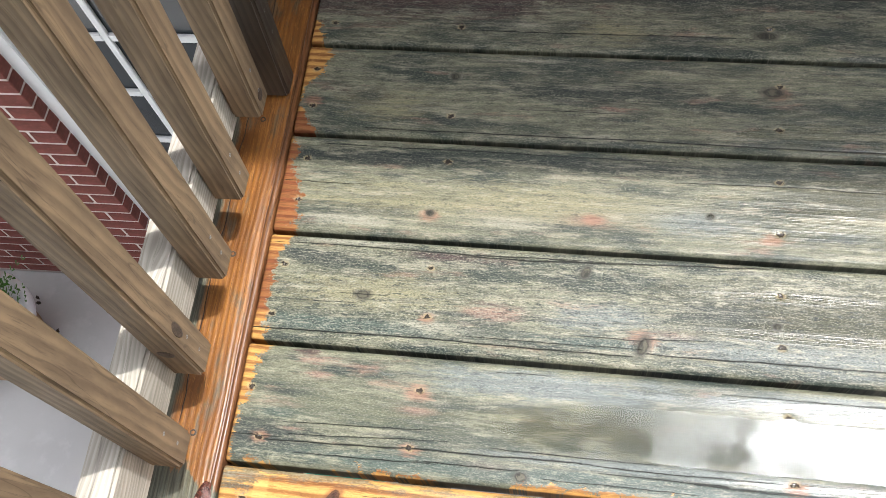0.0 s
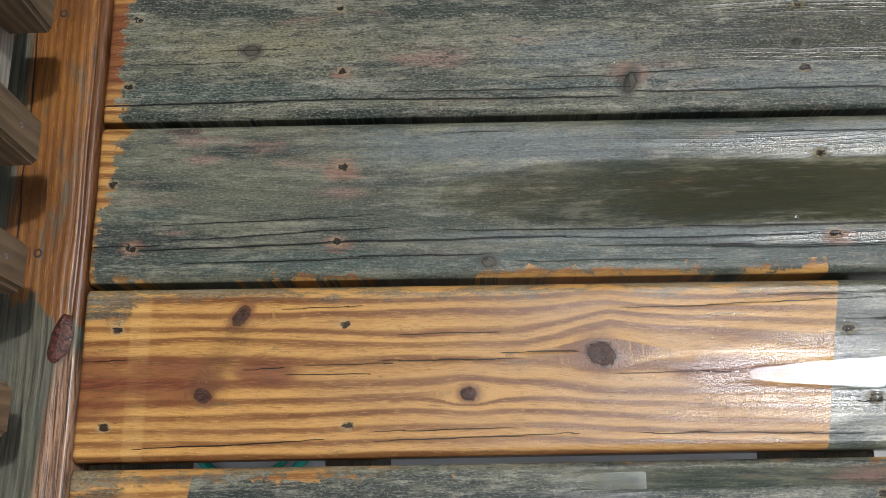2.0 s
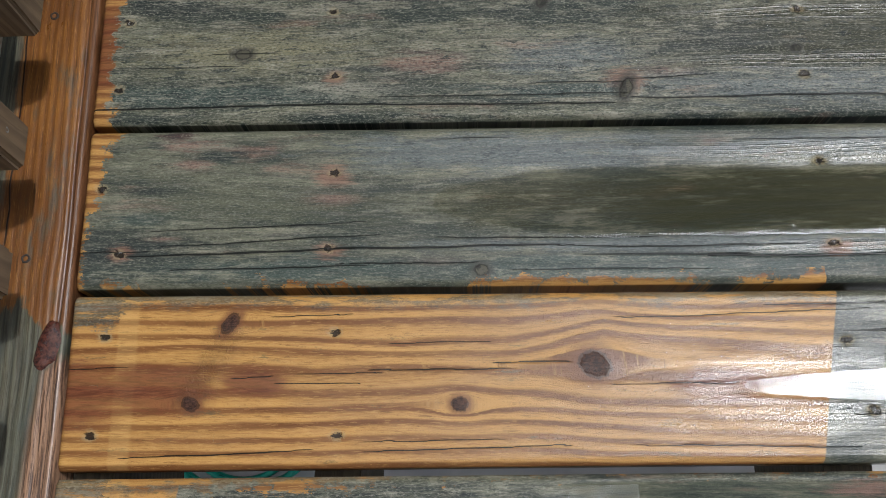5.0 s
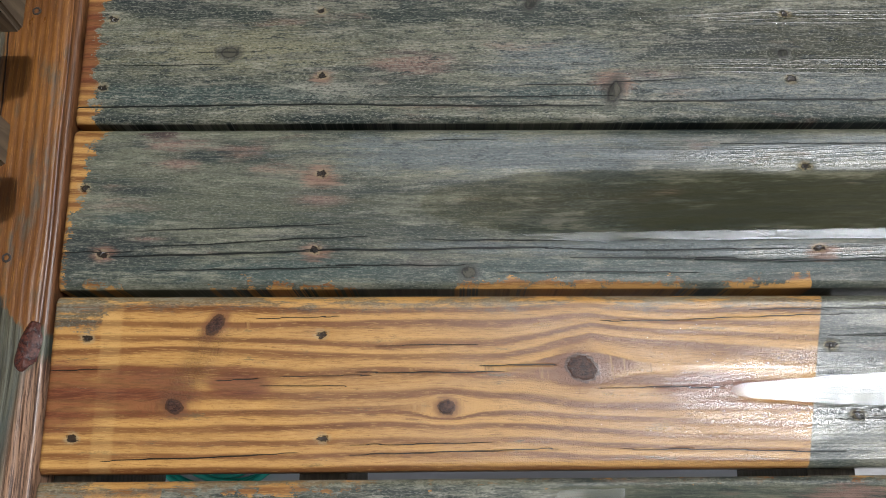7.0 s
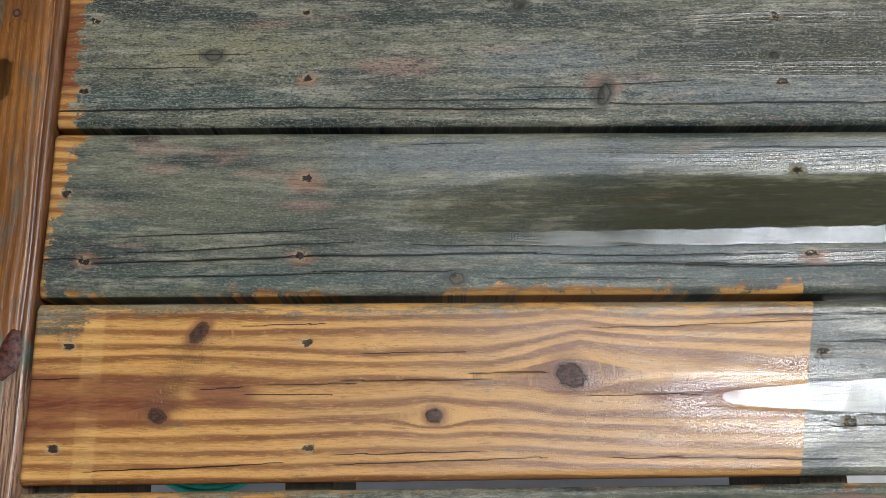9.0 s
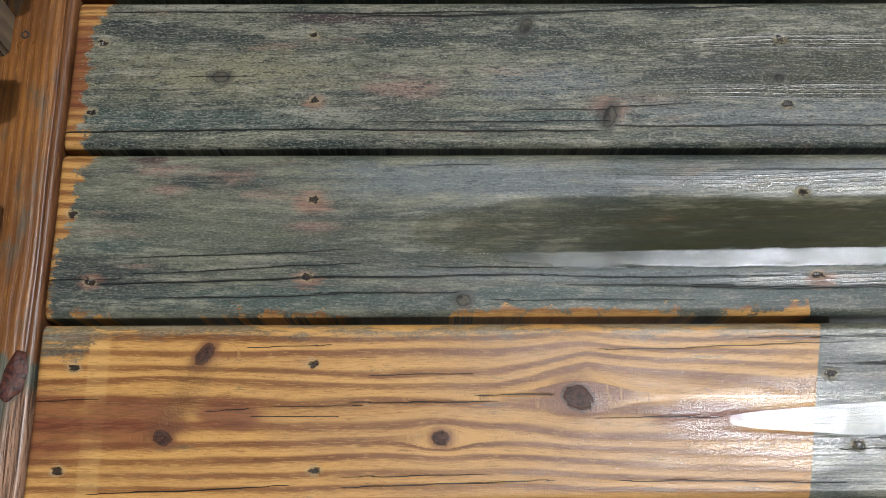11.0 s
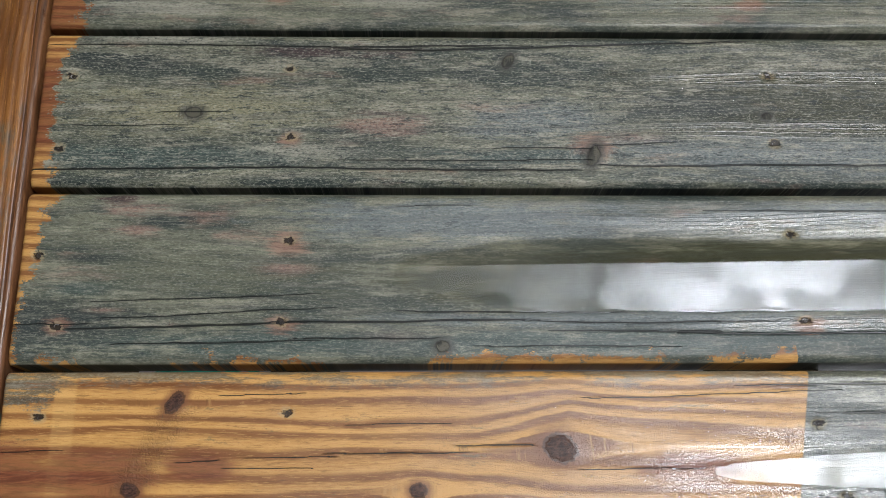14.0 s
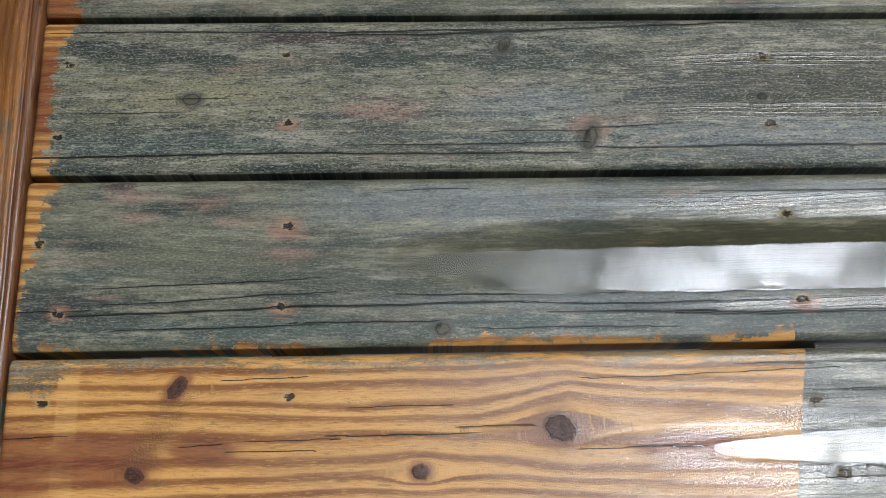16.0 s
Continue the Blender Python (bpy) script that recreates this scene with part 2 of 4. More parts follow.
    rough = n.m("ADD", n.m("MULTIPLY_ADD", soak, -0.44, 0.64), n.m("MULTIPLY", n.m("SUBTRACT", speck, 0.5), 0.25), clamp=True)
    gloss = n.m("MULTIPLY", n.m("MULTIPLY_ADD", soak, sheen, 0.13), n.m("SUBTRACT", 1.0, n.m("MULTIPLY", hollow, 0.95)))
    beads = n.band(field(800.0, 900.0, 0, 1.5, 0.5), 0.50, 0.66)
    h = n.m("ADD", n.m("MULTIPLY", fine, 0.8), n.m("MULTIPLY", ring, n.m("MULTIPLY_ADD", bare, 0.1, 0.35)))
    thin = n.m("FRACT", n.m("MULTIPLY", ring_at, 3.0))
    ridge = n.m("MULTIPLY", n.band(thin, 0.25, 0.5), n.band(thin, 0.5, 0.75, 1.0, 0.0))
    h = n.m("ADD", h, n.m("MULTIPLY", ridge, n.m("MULTIPLY", n.m("SUBTRACT", 1.0, bare), n.m("MULTIPLY_ADD", soaked, 0.22, 0.18))))
    h = n.m("ADD", h, n.m("MULTIPLY", streak, 0.5))
    h = n.m("SUBTRACT", h, n.m("MULTIPLY", pit, 1.5))
    h = n.m("ADD", h, n.m("MULTIPLY", inside, n.m("MULTIPLY", speck, 2.5)))
    h = n.m("ADD", h, n.m("MULTIPLY", fibre, 0.35))
    h = n.m("ADD", h, n.m("MULTIPLY", beads, n.m("MULTIPLY", soak, n.m("MULTIPLY_ADD", bare, 0.45, 0.30))))
    h = n.m("ADD", h, n.m("MULTIPLY", field(30.0, 80.0, 1, 3.0), 0.4))
    h = n.m("SUBTRACT", h, n.m("MULTIPLY", split, 2.4))
    # crazed resin between the two dark knots
    if gold_to is not None and lines < 0:
        along = n.m("SUBTRACT", n.m("SUBTRACT", u, 0.118), n.m("MULTIPLY", n.m("SUBTRACT", v, 0.083), 0.55))
        zone = n.m("MULTIPLY", n.band(n.m("ABSOLUTE", along), 0.006, 0.022, 1.0, 0.0), n.band(n.m("ABSOLUTE", n.m("SUBTRACT", v, 0.084)), 0.022, 0.036, 1.0, 0.0))
        cells = n.add("ShaderNodeTexVoronoi", {"Vector": n.xyz(n.m("ADD", u, n.m("MULTIPLY", field(120.0, 120.0, 41, 2.0), 0.012)), n.m("ADD", v, n.m("MULTIPLY", field(120.0, 120.0, 42, 2.0), 0.012)), seed), "Scale": 330.0}, feature="DISTANCE_TO_EDGE").outputs["Distance"]
        crazed = n.m("MULTIPLY", zone, n.band(cells, 0.02, 0.16))
        h = n.m("ADD", h, n.m("MULTIPLY", crazed, n.m("MULTIPLY", field(180.0, 180.0, 40, 3.0), 4.0)))
        color = n.mix(n.m("MULTIPLY", n.m("MULTIPLY", zone, n.band(cells, 0.09, 0.02)), n.band(blot2, 0.4, 0.6, 0.0, 0.3)), color, (0.10, 0.045, 0.02))
        rough = n.m("SUBTRACT", rough, n.m("MULTIPLY", zone, 0.2), clamp=True)
        gloss = n.m("ADD", gloss, n.m("MULTIPLY", zone, 0.12))
    finish(n, color, rough, h, 0.00027, gloss)
    return mat


def timber_material(name, light, mid, dark, axis, seed, lines=130.0, rough=0.75, bend=0.05, bold=0.4):
    """Sawn timber, grain along the axis."""
    mat, n = material(name)
    x, y, z = coords(n)
    long, a, b = {"x": (x, y, z), "y": (y, x, z), "z": (z, x, y)}[axis]
    if axis == "z":
        shift = n.m("MULTIPLY", n.add("ShaderNodeObjectInfo").outputs["Random"], 31.0)
        long = n.m("ADD", long, shift)
    sway = n.m("MULTIPLY", n.m("SUBTRACT", n.noise(n.xyz(n.m("MULTIPLY", long, 5.0), n.m("MULTIPLY", a, 9.0), n.m("MULTIPLY_ADD", b, 9.0, seed)), 1.0, 2.0), 0.5), bend)
    m = n.m("ADD", n.m("ADD", a, n.m("MULTIPLY", b, 0.8)), sway)
    saw = n.m("FRACT", n.m("MULTIPLY", m, lines))
    ring = n.m("MULTIPLY", n.band(saw, 0.1, 0.7), n.band(saw, 0.8, 1.0, 1.0, 0.0))
    fine = n.noise(n.xyz(n.m("MULTIPLY", long, 14.0), n.m("MULTIPLY", m, 480.0), n.m("MULTIPLY", b, 200.0)), 1.0, 5.0, 0.65)
    blot = n.noise(n.xyz(n.m("MULTIPLY", long, 9.0), n.m("MULTIPLY", a, 35.0), n.m("MULTIPLY_ADD", b, 35.0, seed)), 1.0, 5.0, 0.6)
    color = n.mix(n.band(blot, 0.32, 0.68), light, mid)
    color = n.mix(n.m("MULTIPLY", ring, bold), color, dark)
    color = n.mix(n.m("MULTIPLY", n.band(fine, 0.48, 0.28), 0.6), color, dark)
    # drying checks: no depth, their shade is drawn as thin dark lines
    check = n.m("ABSOLUTE", n.m("SUBTRACT", n.noise(n.xyz(n.m("MULTIPLY", long, 1.6), n.m("MULTIPLY", a, 45.0), n.m("MULTIPLY_ADD", b, 45.0, seed + 2)), 1.0, 2.0), 0.44))
    color = n.mix(n.m("MULTIPLY", n.band(check, 0.002, 0.007, 1.0, 0.0), 0.30), color, tuple(c * 0.25 for c in dark))
    h = n.m("ADD", n.m("MULTIPLY", fine, 0.7), n.m("MULTIPLY", ring, 0.5))
    r = n.m("ADD", rough, n.m("MULTIPLY", n.m("SUBTRACT", blot, 0.5), 0.4), clamp=True)
    finish(n, color, r, h, 0.0004, 0.4)
    return mat


def border_material():
    """Cleaned border plank, grain along y: ridged orange wood, a green bloom about its knot, uncleaned dark wood with
    painted rail shade along the side away from the boards, a paler torn edge below the knot.
    """
    mat, n = material("border_wood")
    x, y, z = coords(n)
    sway = n.m("MULTIPLY", n.m("SUBTRACT", n.noise(n.xyz(n.m("MULTIPLY", x, 9.0), n.m("MULTIPLY", y, 4.0), 3.0), 1.0, 2.0), 0.5), 0.018)
    m = n.m("ADD", x, sway)
    fine = n.noise(n.xyz(n.m("MULTIPLY", m, 420.0), n.m("MULTIPLY", y, 16.0), n.m("MULTIPLY", z, 90.0)), 1.0, 6.0, 0.7)
    fibre = n.noise(n.xyz(n.m("MULTIPLY", m, 1000.0), n.m("MULTIPLY", y, 40.0), n.m("MULTIPLY", z, 90.0)), 1.0, 4.0, 0.7)
    blot = n.noise(n.xyz(n.m("MULTIPLY", x, 30.0), n.m("MULTIPLY", y, 8.0), 5.0), 1.0, 6.0, 0.62)
    blot2 = n.noise(n.xyz(n.m("MULTIPLY", x, 90.0), n.m("MULTIPLY", y, 24.0), 8.0), 1.0, 6.0, 0.7)
    saw = n.m("FRACT", n.m("MULTIPLY", m, 135.0))
    ring = n.m("MULTIPLY", n.band(saw, 0.15, 0.55), n.band(saw, 0.70, 0.95, 1.0, 0.0))
    color = n.mix(n.band(blot, 0.36, 0.64), (0.245, 0.100, 0.021), (0.135, 0.052, 0.013))
    color = n.mix(n.m("MULTIPLY", ring, 0.62), color, (0.115, 0.042, 0.011))
    color = n.mix(n.m("MULTIPLY", n.band(fine, 0.46, 0.36), 0.65), color, (0.055, 0.022, 0.008))
    color = n.mix(n.m("MULTIPLY", n.band(fibre, 0.55, 0.64), 0.35), color, (0.50, 0.25, 0.065))
    color = n.mix(n.m("MULTIPLY", n.band(blot2, 0.56, 0.68), 0.6), color, (0.075, 0.050, 0.022))
    # the strip split off along the inner edge is redder, and pale and torn below the knot
    inner = n.band(n.m("ADD", x, n.m("MULTIPLY", n.m("SUBTRACT", blot2, 0.5), 0.003)), -0.0128, -0.0112)
    color = n.mix(n.m("MULTIPLY", inner, 0.75), color, n.mix(n.band(fine, 0.40, 0.60), (0.045, 0.019, 0.010), (0.150, 0.068, 0.032)))
    below = n.band(n.m("ADD", y, n.m("MULTIPLY", n.m("SUBTRACT", blot2, 0.5), 0.05)), 0.080, 0.092, 1.0, 0.0)
    lean = n.m("ADD", n.m("ADD", x, 0.018), n.m("MULTIPLY", n.m("SUBTRACT", 0.085, y), 0.10))
    torn = n.m("MULTIPLY", below, n.band(n.m("ADD", lean, n.m("MULTIPLY", n.m("SUBTRACT", blot, 0.5), 0.02)), -0.004, 0.004))
    color = n.mix(n.m("MULTIPLY", torn, 0.85), color, n.mix(n.band(fine, 0.42, 0.58), (0.05, 0.027, 0.018), (0.33, 0.20, 0.125)))
    # green bloom
    bloom = n.m("ADD", n.m("MULTIPLY", n.m("SUBTRACT", blot, 0.5), 0.16), n.m("MULTIPLY", n.m("SUBTRACT", blot2, 0.5), 0.10))
    low = n.band(n.m("ADD", n.m("ADD", y, n.m("MULTIPLY", x, 0.5)), bloom), 0.095, 0.108, 1.0, 0.0)
    low = n.m("MULTIPLY", low, n.m("SUBTRACT", 1.0, torn))
    spots = n.band(n.noise(n.xyz(n.m("MULTIPLY", x, 26.0), n.m("MULTIPLY", y, 7.0), 21.0), 1.0, 6.0, 0.68), 0.53, 0.63, 0.0, 0.6)
    # band below the rail: uncleaned dark wood, with the rail's shade painted in
    outer_shade = n.band(n.m("ADD", x, n.m("MULTIPLY", bloom, 0.25)), -0.076, -0.066, 1.0, 0.0)
    green = n.m("MAXIMUM", n.m("MAXIMUM", n.m("MULTIPLY", low, 0.88), n.m("MULTIPLY", spots, n.m("SUBTRACT", 1.0, inner))), n.m("MULTIPLY", outer_shade, 0.9))
    algae = n.mix(n.band(fine, 0.40, 0.60), (0.026, 0.034, 0.025), (0.095, 0.108, 0.076))
    algae = n.mix(n.m("MULTIPLY", n.band(blot2, 0.45, 0.60), 0.5), algae, (0.055, 0.075, 0.066))
    color = n.mix(green, color, algae)
    # long crack whose inner shade is put into the colour
    crack = n.m("ABSOLUTE", n.m("ADD", n.m("ADD", x, 0.065), n.m("MULTIPLY", n.m("SUBTRACT", n.noise(n.xyz(0.0, n.m("MULTIPLY", y, 12.0), 4.0), 1.0, 2.0), 0.5), 0.012)))
    split = n.m("MULTIPLY", n.band(crack, 0.0004, 0.0010, 1.0, 0.0), n.band(y, 0.16, 0.20))
    color = n.mix(split, color, (0.02, 0.012, 0.008))
    h = n.m("ADD", n.m("MULTIPLY", fine, 0.8), n.m("MULTIPLY", n.m("SUBTRACT", 1.0, ring), 0.7))
    h = n.m("ADD", n.m("SUBTRACT", h, n.m("MULTIPLY", split, 2.0)), n.m("MULTIPLY", n.noise(n.xyz(n.m("MULTIPLY", x, 420.0), n.m("MULTIPLY", y, 300.0), 2.0), 1.0, 2.0), 0.35))
    r = n.m("ADD", n.m("MULTIPLY_ADD", green, 0.25, 0.34), n.m("MULTIPLY", n.m("SUBTRACT", blot2, 0.5), 0.4), clamp=True)
    finish(n, color, r, h, 0.0004, 0.42)
    return mat


def plain_material(name, color, rough, vary=0.25, scale=30.0, depth=0.0, metal=0.0):
    mat, n = material(name)
    x, y, z = coords(n)
    f = n.noise(n.xyz(x, y, z), scale, 6.0, 0.6)
    f2 = n.noise(n.xyz(x, y, z), scale * 9.0, 4.0, 0.6)
    dark = tuple(c * (1 - vary) for c in color)
    c = n.mix(n.band(f, 0.35, 0.65), dark, color)
    c = n.mix(n.m("MULTIPLY", n.band(f2, 0.5, 0.7), 0.4), c, tuple(min(1, k * (1 + vary)) for k in color))
    finish(n, c, rough, f2 if depth else None, depth, 0.5, metal)
    return mat


def water_material(name, tint):
    mat, n = material(name)
    x, y, z = coords(n)
    ripple = n.noise(n.xyz(x, y, z), 60.0, 1.0)
    bump = n.add("ShaderNodeBump", {"Height": ripple, "Distance": 0.00002, "Strength": 0.5}).outputs[0]
    clear = n.add("ShaderNodeBsdfTransparent", {0: tint})
    gloss = n.add("ShaderNodeBsdfGlossy", {"Color": (1, 1, 1), "Roughness": 0.015, "Normal": bump})
    fres = n.add("ShaderNodeFresnel", {"IOR": 1.55, "Normal": bump})
    mixed = n.add("ShaderNodeMixShader", {0: fres.outputs[0], 1: clear.outputs[0], 2: gloss.outputs[0]})
    n.add("ShaderNodeOutputMaterial", {0: mixed.outputs[0]})
    return mat


def glass_material():
    mat, n = material("window_glass")
    finish(n, (0.03, 0.035, 0.04), 0.05, None, 0, 0.5)
    return mat


WATER, DROP, GLASS = water_material("standing_water", (0.965, 0.955, 0.92)), water_material("water_drop", (0.96, 0.96, 0.95)), glass_material()
ZINC = plain_material("pale_zinc", (0.27, 0.27, 0.27), 0.4, 0.5, 300.0, 0.0003, 0.5)
# rust taken nearly black: the shade of the sunk holes is in its colour
RUST = plain_material("rusty_nail", (0.022, 0.016, 0.013), 0.6, 0.5, 400.0, 0.0003)
JOIST = timber_material("joist_wood", (0.10, 0.08, 0.05), (0.07, 0.055, 0.035), (0.03, 0.022, 0.015), "y", 3.0)
BORDER = border_material()
BALUSTER = timber_material("baluster_wood", (0.245, 0.170, 0.103), (0.155, 0.108, 0.068), (0.062, 0.040, 0.025), "z", 7.0, 105.0, 0.72, 0.020, 0.42)
# darker copy of the baluster wood, with the eave's shade in its colour
BALUSTER_SHADED = timber_material("shaded_baluster_wood", (0.075, 0.055, 0.042), (0.05, 0.038, 0.03), (0.02, 0.014, 0.011), "z", 17.0, 105.0, 0.4, 0.020, 0.42)
RAIL = timber_material("weathered_rail_wood", (0.47, 0.44, 0.39), (0.34, 0.32, 0.275), (0.17, 0.15, 0.125), "y", 9.0, 160.0, 0.8)
KNOTWOOD = plain_material("red_knot_wood", (0.095, 0.028, 0.017), 0.22, 0.75, 260.0, 0.0004)
KNOTWOOD_DRY = plain_material("dry_knot_wood", (0.075, 0.05, 0.036), 0.7, 0.5, 140.0, 0.0005)
CONCRETE = plain_material("patio_concrete", (0.50, 0.50, 0.50), 0.85, 0.12, 1.5, 0.002)
GRASS = plain_material("lawn", (0.07, 0.11, 0.03), 0.9, 0.4, 3.0, 0.02)
BRICK = plain_material("red_brick", (0.20, 0.052, 0.040), 0.85, 0.35, 9.0, 0.002)
MORTAR = plain_material("mortar", (0.66, 0.58, 0.54), 0.9, 0.15, 40.0, 0.002)
def brickwork_material():
    mat, n = material("brickwork")
    x, y, z = coords(n)
    tex = n.add("ShaderNodeTexBrick", {"Vector": n.xyz(x, z, 0.0), "Color1": (0.20, 0.052, 0.040, 1), "Color2": (0.15, 0.042, 0.034, 1), "Mortar": (0.60, 0.53, 0.49, 1), "Scale": 1.0,
                                       "Mortar Size": 0.005, "Brick Width": 0.213, "Row Height": 0.0675})
    rough = n.noise(n.xyz(x, y, z), 90.0, 4.0)
    finish(n, n.mix(n.m("MULTIPLY", rough, 0.3), tex.outputs["Color"], (0.10, 0.04, 0.035)), 0.85, rough, 0.002)
    return mat


BRICKWORK = brickwork_material()
WHITE = plain_material("white_paint", (0.78, 0.78, 0.80), 0.45, 0.06, 12.0)
DARKSOFFIT = plain_material("eave_boards", (0.10, 0.095, 0.085), 0.7, 0.2, 3.0)
SHINGLE = plain_material("roof_shingle", (0.08, 0.075, 0.07), 0.9, 0.3, 6.0, 0.004)
LEAF = plain_material("fern_leaf", (0.075, 0.21, 0.028), 0.5, 0.45, 30.0)
TERRACOTTA = plain_material("clay_pot", (0.30, 0.19, 0.11), 0.8, 0.2, 20.0)
SOIL = plain_material("potting_soil", (0.03, 0.022, 0.016), 0.95, 0.4, 60.0, 0.004)
HOSE = plain_material("turquoise_rubber", (0.015, 0.36, 0.26), 0.35, 0.2, 30.0)
DEADLEAF = plain_material("dead_leaf", (0.05, 0.04, 0.03), 0.8, 0.4, 80.0)


# ---- mesh helpers ----
def mesh_object(name, bm, mat, parent=None, label="", smooth=False):
    me = bpy.data.meshes.new(name)
    bm.to_mesh(me)
    bm.free()
    if smooth:
        for p in me.polygons:
            p.use_smooth = True
    me.materials.append(mat)
    ob = new(name, me)
    ob.parent = parent
    return tagged(ob, label)


part = mesh_object


def empty(name, at=(0, 0, 0)):
    ob = new(name)
    ob.location = at
    ob.empty_display_size = 0.1
    return ob


def box(x0, x1, y0, y1, z0, z1, bevel=0.0, segments=2):
    bm = bmesh.new()
    bmesh.ops.create_cube(bm, size=1.0, matrix=Matrix.Translation(((x0 + x1) / 2, (y0 + y1) / 2, (z0 + z1) / 2)) @ Matrix.Diagonal((x1 - x0, y1 - y0, z1 - z0, 1)))
    if bevel:
        bmesh.ops.bevel(bm, geom=bm.edges[:], offset=bevel, segments=segments, affect="EDGES", clamp_overlap=True)
    return bm


def grid_mesh(name, xs, ys, top, bottom, mat, parent, label=""):
    """A board: a fine top sheet z = top(X, Y) with sides down to bottom."""
    X, Y = np.meshgrid(xs, ys, indexing="ij")
    Z = top(X, Y)
    nx, ny = X.shape
    verts = np.stack([X, Y, Z], -1).reshape(-1, 3)
    idx = np.arange(nx * ny).reshape(nx, ny)
    faces = np.stack([idx[:-1, :-1], idx[1:, :-1], idx[1:, 1:], idx[:-1, 1:]], -1).reshape(-1, 4)
    ring = np.concatenate([idx[:, 0], idx[-1, 1:], idx[-2::-1, -1], idx[0, -2:0:-1]])
    low = verts[ring].copy()
    low[:, 2] = bottom
    li = len(verts) + np.arange(len(ring))
    sides = np.stack([ring, li, np.roll(li, -1), np.roll(ring, -1)], -1)
    me = bpy.data.meshes.new(name)
    me.from_pydata(np.concatenate([verts, low]).tolist(), [], faces.tolist() + sides.tolist() + [li[::-1].tolist()])
    me.polygons.foreach_set("use_smooth", [True] * len(faces) + [False] * (len(sides) + 1))
    me.materials.append(mat)
    ob = new(name, me)
    ob.parent = parent
    return tagged(ob, label)


def wave(x, y, seed, fx, fy):
    """Smooth pseudo-random waves for small unevenness."""
    rs = np.random.RandomState(seed)
    out = 0
    for k in range(5):
        a, b, p = rs.uniform(0.5, 1.5) * fx * (1 + k * 0.7), rs.uniform(-1.5, 1.5) * fy * (1 + k * 0.7), rs.uniform(0, 6.28)
        out = out + np.sin(a * x + b * y + p) / (1 + k)
    return out / 2


# ---- deck ----
PITCH, WIDE, THICK = 0.146, 0.140, 0.036
deck = tagged(empty("deck_floor"), "wet weathered wooden deck with one board half cleaned", "deck", kind="structure")

# the slate tone is blue-grey wood brightened with a painted wet sheen
ROSE, TEAL, DUSK, OLIVE, SLATE_SHEEN, MUD, STRAW, PALE, PLUM, UMBER = (0.225, 0.140, 0.108), (0.048, 0.072, 0.065), (0.025, 0.032, 0.031), (0.115, 0.120, 0.082), (0.135, 0.155, 0.155), (0.046, 0.046, 0.025), (0.22, 0.205, 0.125), (0.28, 0.27, 0.215), (0.060, 0.034, 0.034), (0.018, 0.014, 0.010)

# how far the gap below each row swings off the x axis, per metre
SWING = {-1: -0.003, 0: -0.004, 1: -0.0125, 2: -0.0145, 3: -0.016, 4: -0.019, 5: -0.020}


def swung(row, x, v):
    """Sideways shift of a board's point, the boards not lying quite square to the border."""
    a, b = SWING.get(row, -0.003 if row < 0 else -0.02), SWING.get(row + 1, -0.003 if row < 0 else -0.02)
    return np.minimum(x, 0.9) * (a + (b - a) * v / WIDE)


# rings of the cleaned board: height of each dark ring at these places along it
RING_X = (0.0, 0.11, 0.20, 0.27, 0.36, 0.43, 0.49, 0.60)
RINGS = (
    (0.002, 0.002, 0.001, 0.002, 0.002, 0.002, 0.000, 0.000),
    (0.013, 0.012, 0.011, 0.013, 0.013, 0.010, 0.008, 0.006),
    (0.024, 0.023, 0.022, 0.024, 0.024, 0.021, 0.017, 0.013),
    (0.034, 0.033, 0.034, 0.036, 0.034, 0.032, 0.026, 0.022),
    (0.046, 0.045, 0.045, 0.046, 0.044, 0.042, 0.037, 0.034),
    (0.062, 0.060, 0.057, 0.057, 0.058, 0.052, 0.048, 0.046),
    (0.080, 0.078, 0.076, 0.080, 0.076, 0.078, 0.066, 0.064),
    (0.095, 0.097, 0.091, 0.090, 0.090, 0.104, 0.099, 0.092),
    (0.107, 0.105, 0.102, 0.097, 0.100, 0.113, 0.109, 0.104),
    (0.117, 0.117, 0.117, 0.117, 0.117, 0.122, 0.117, 0.115),
    (0.129, 0.130, 0.127, 0.127, 0.128, 0.130, 0.126, 0.127))

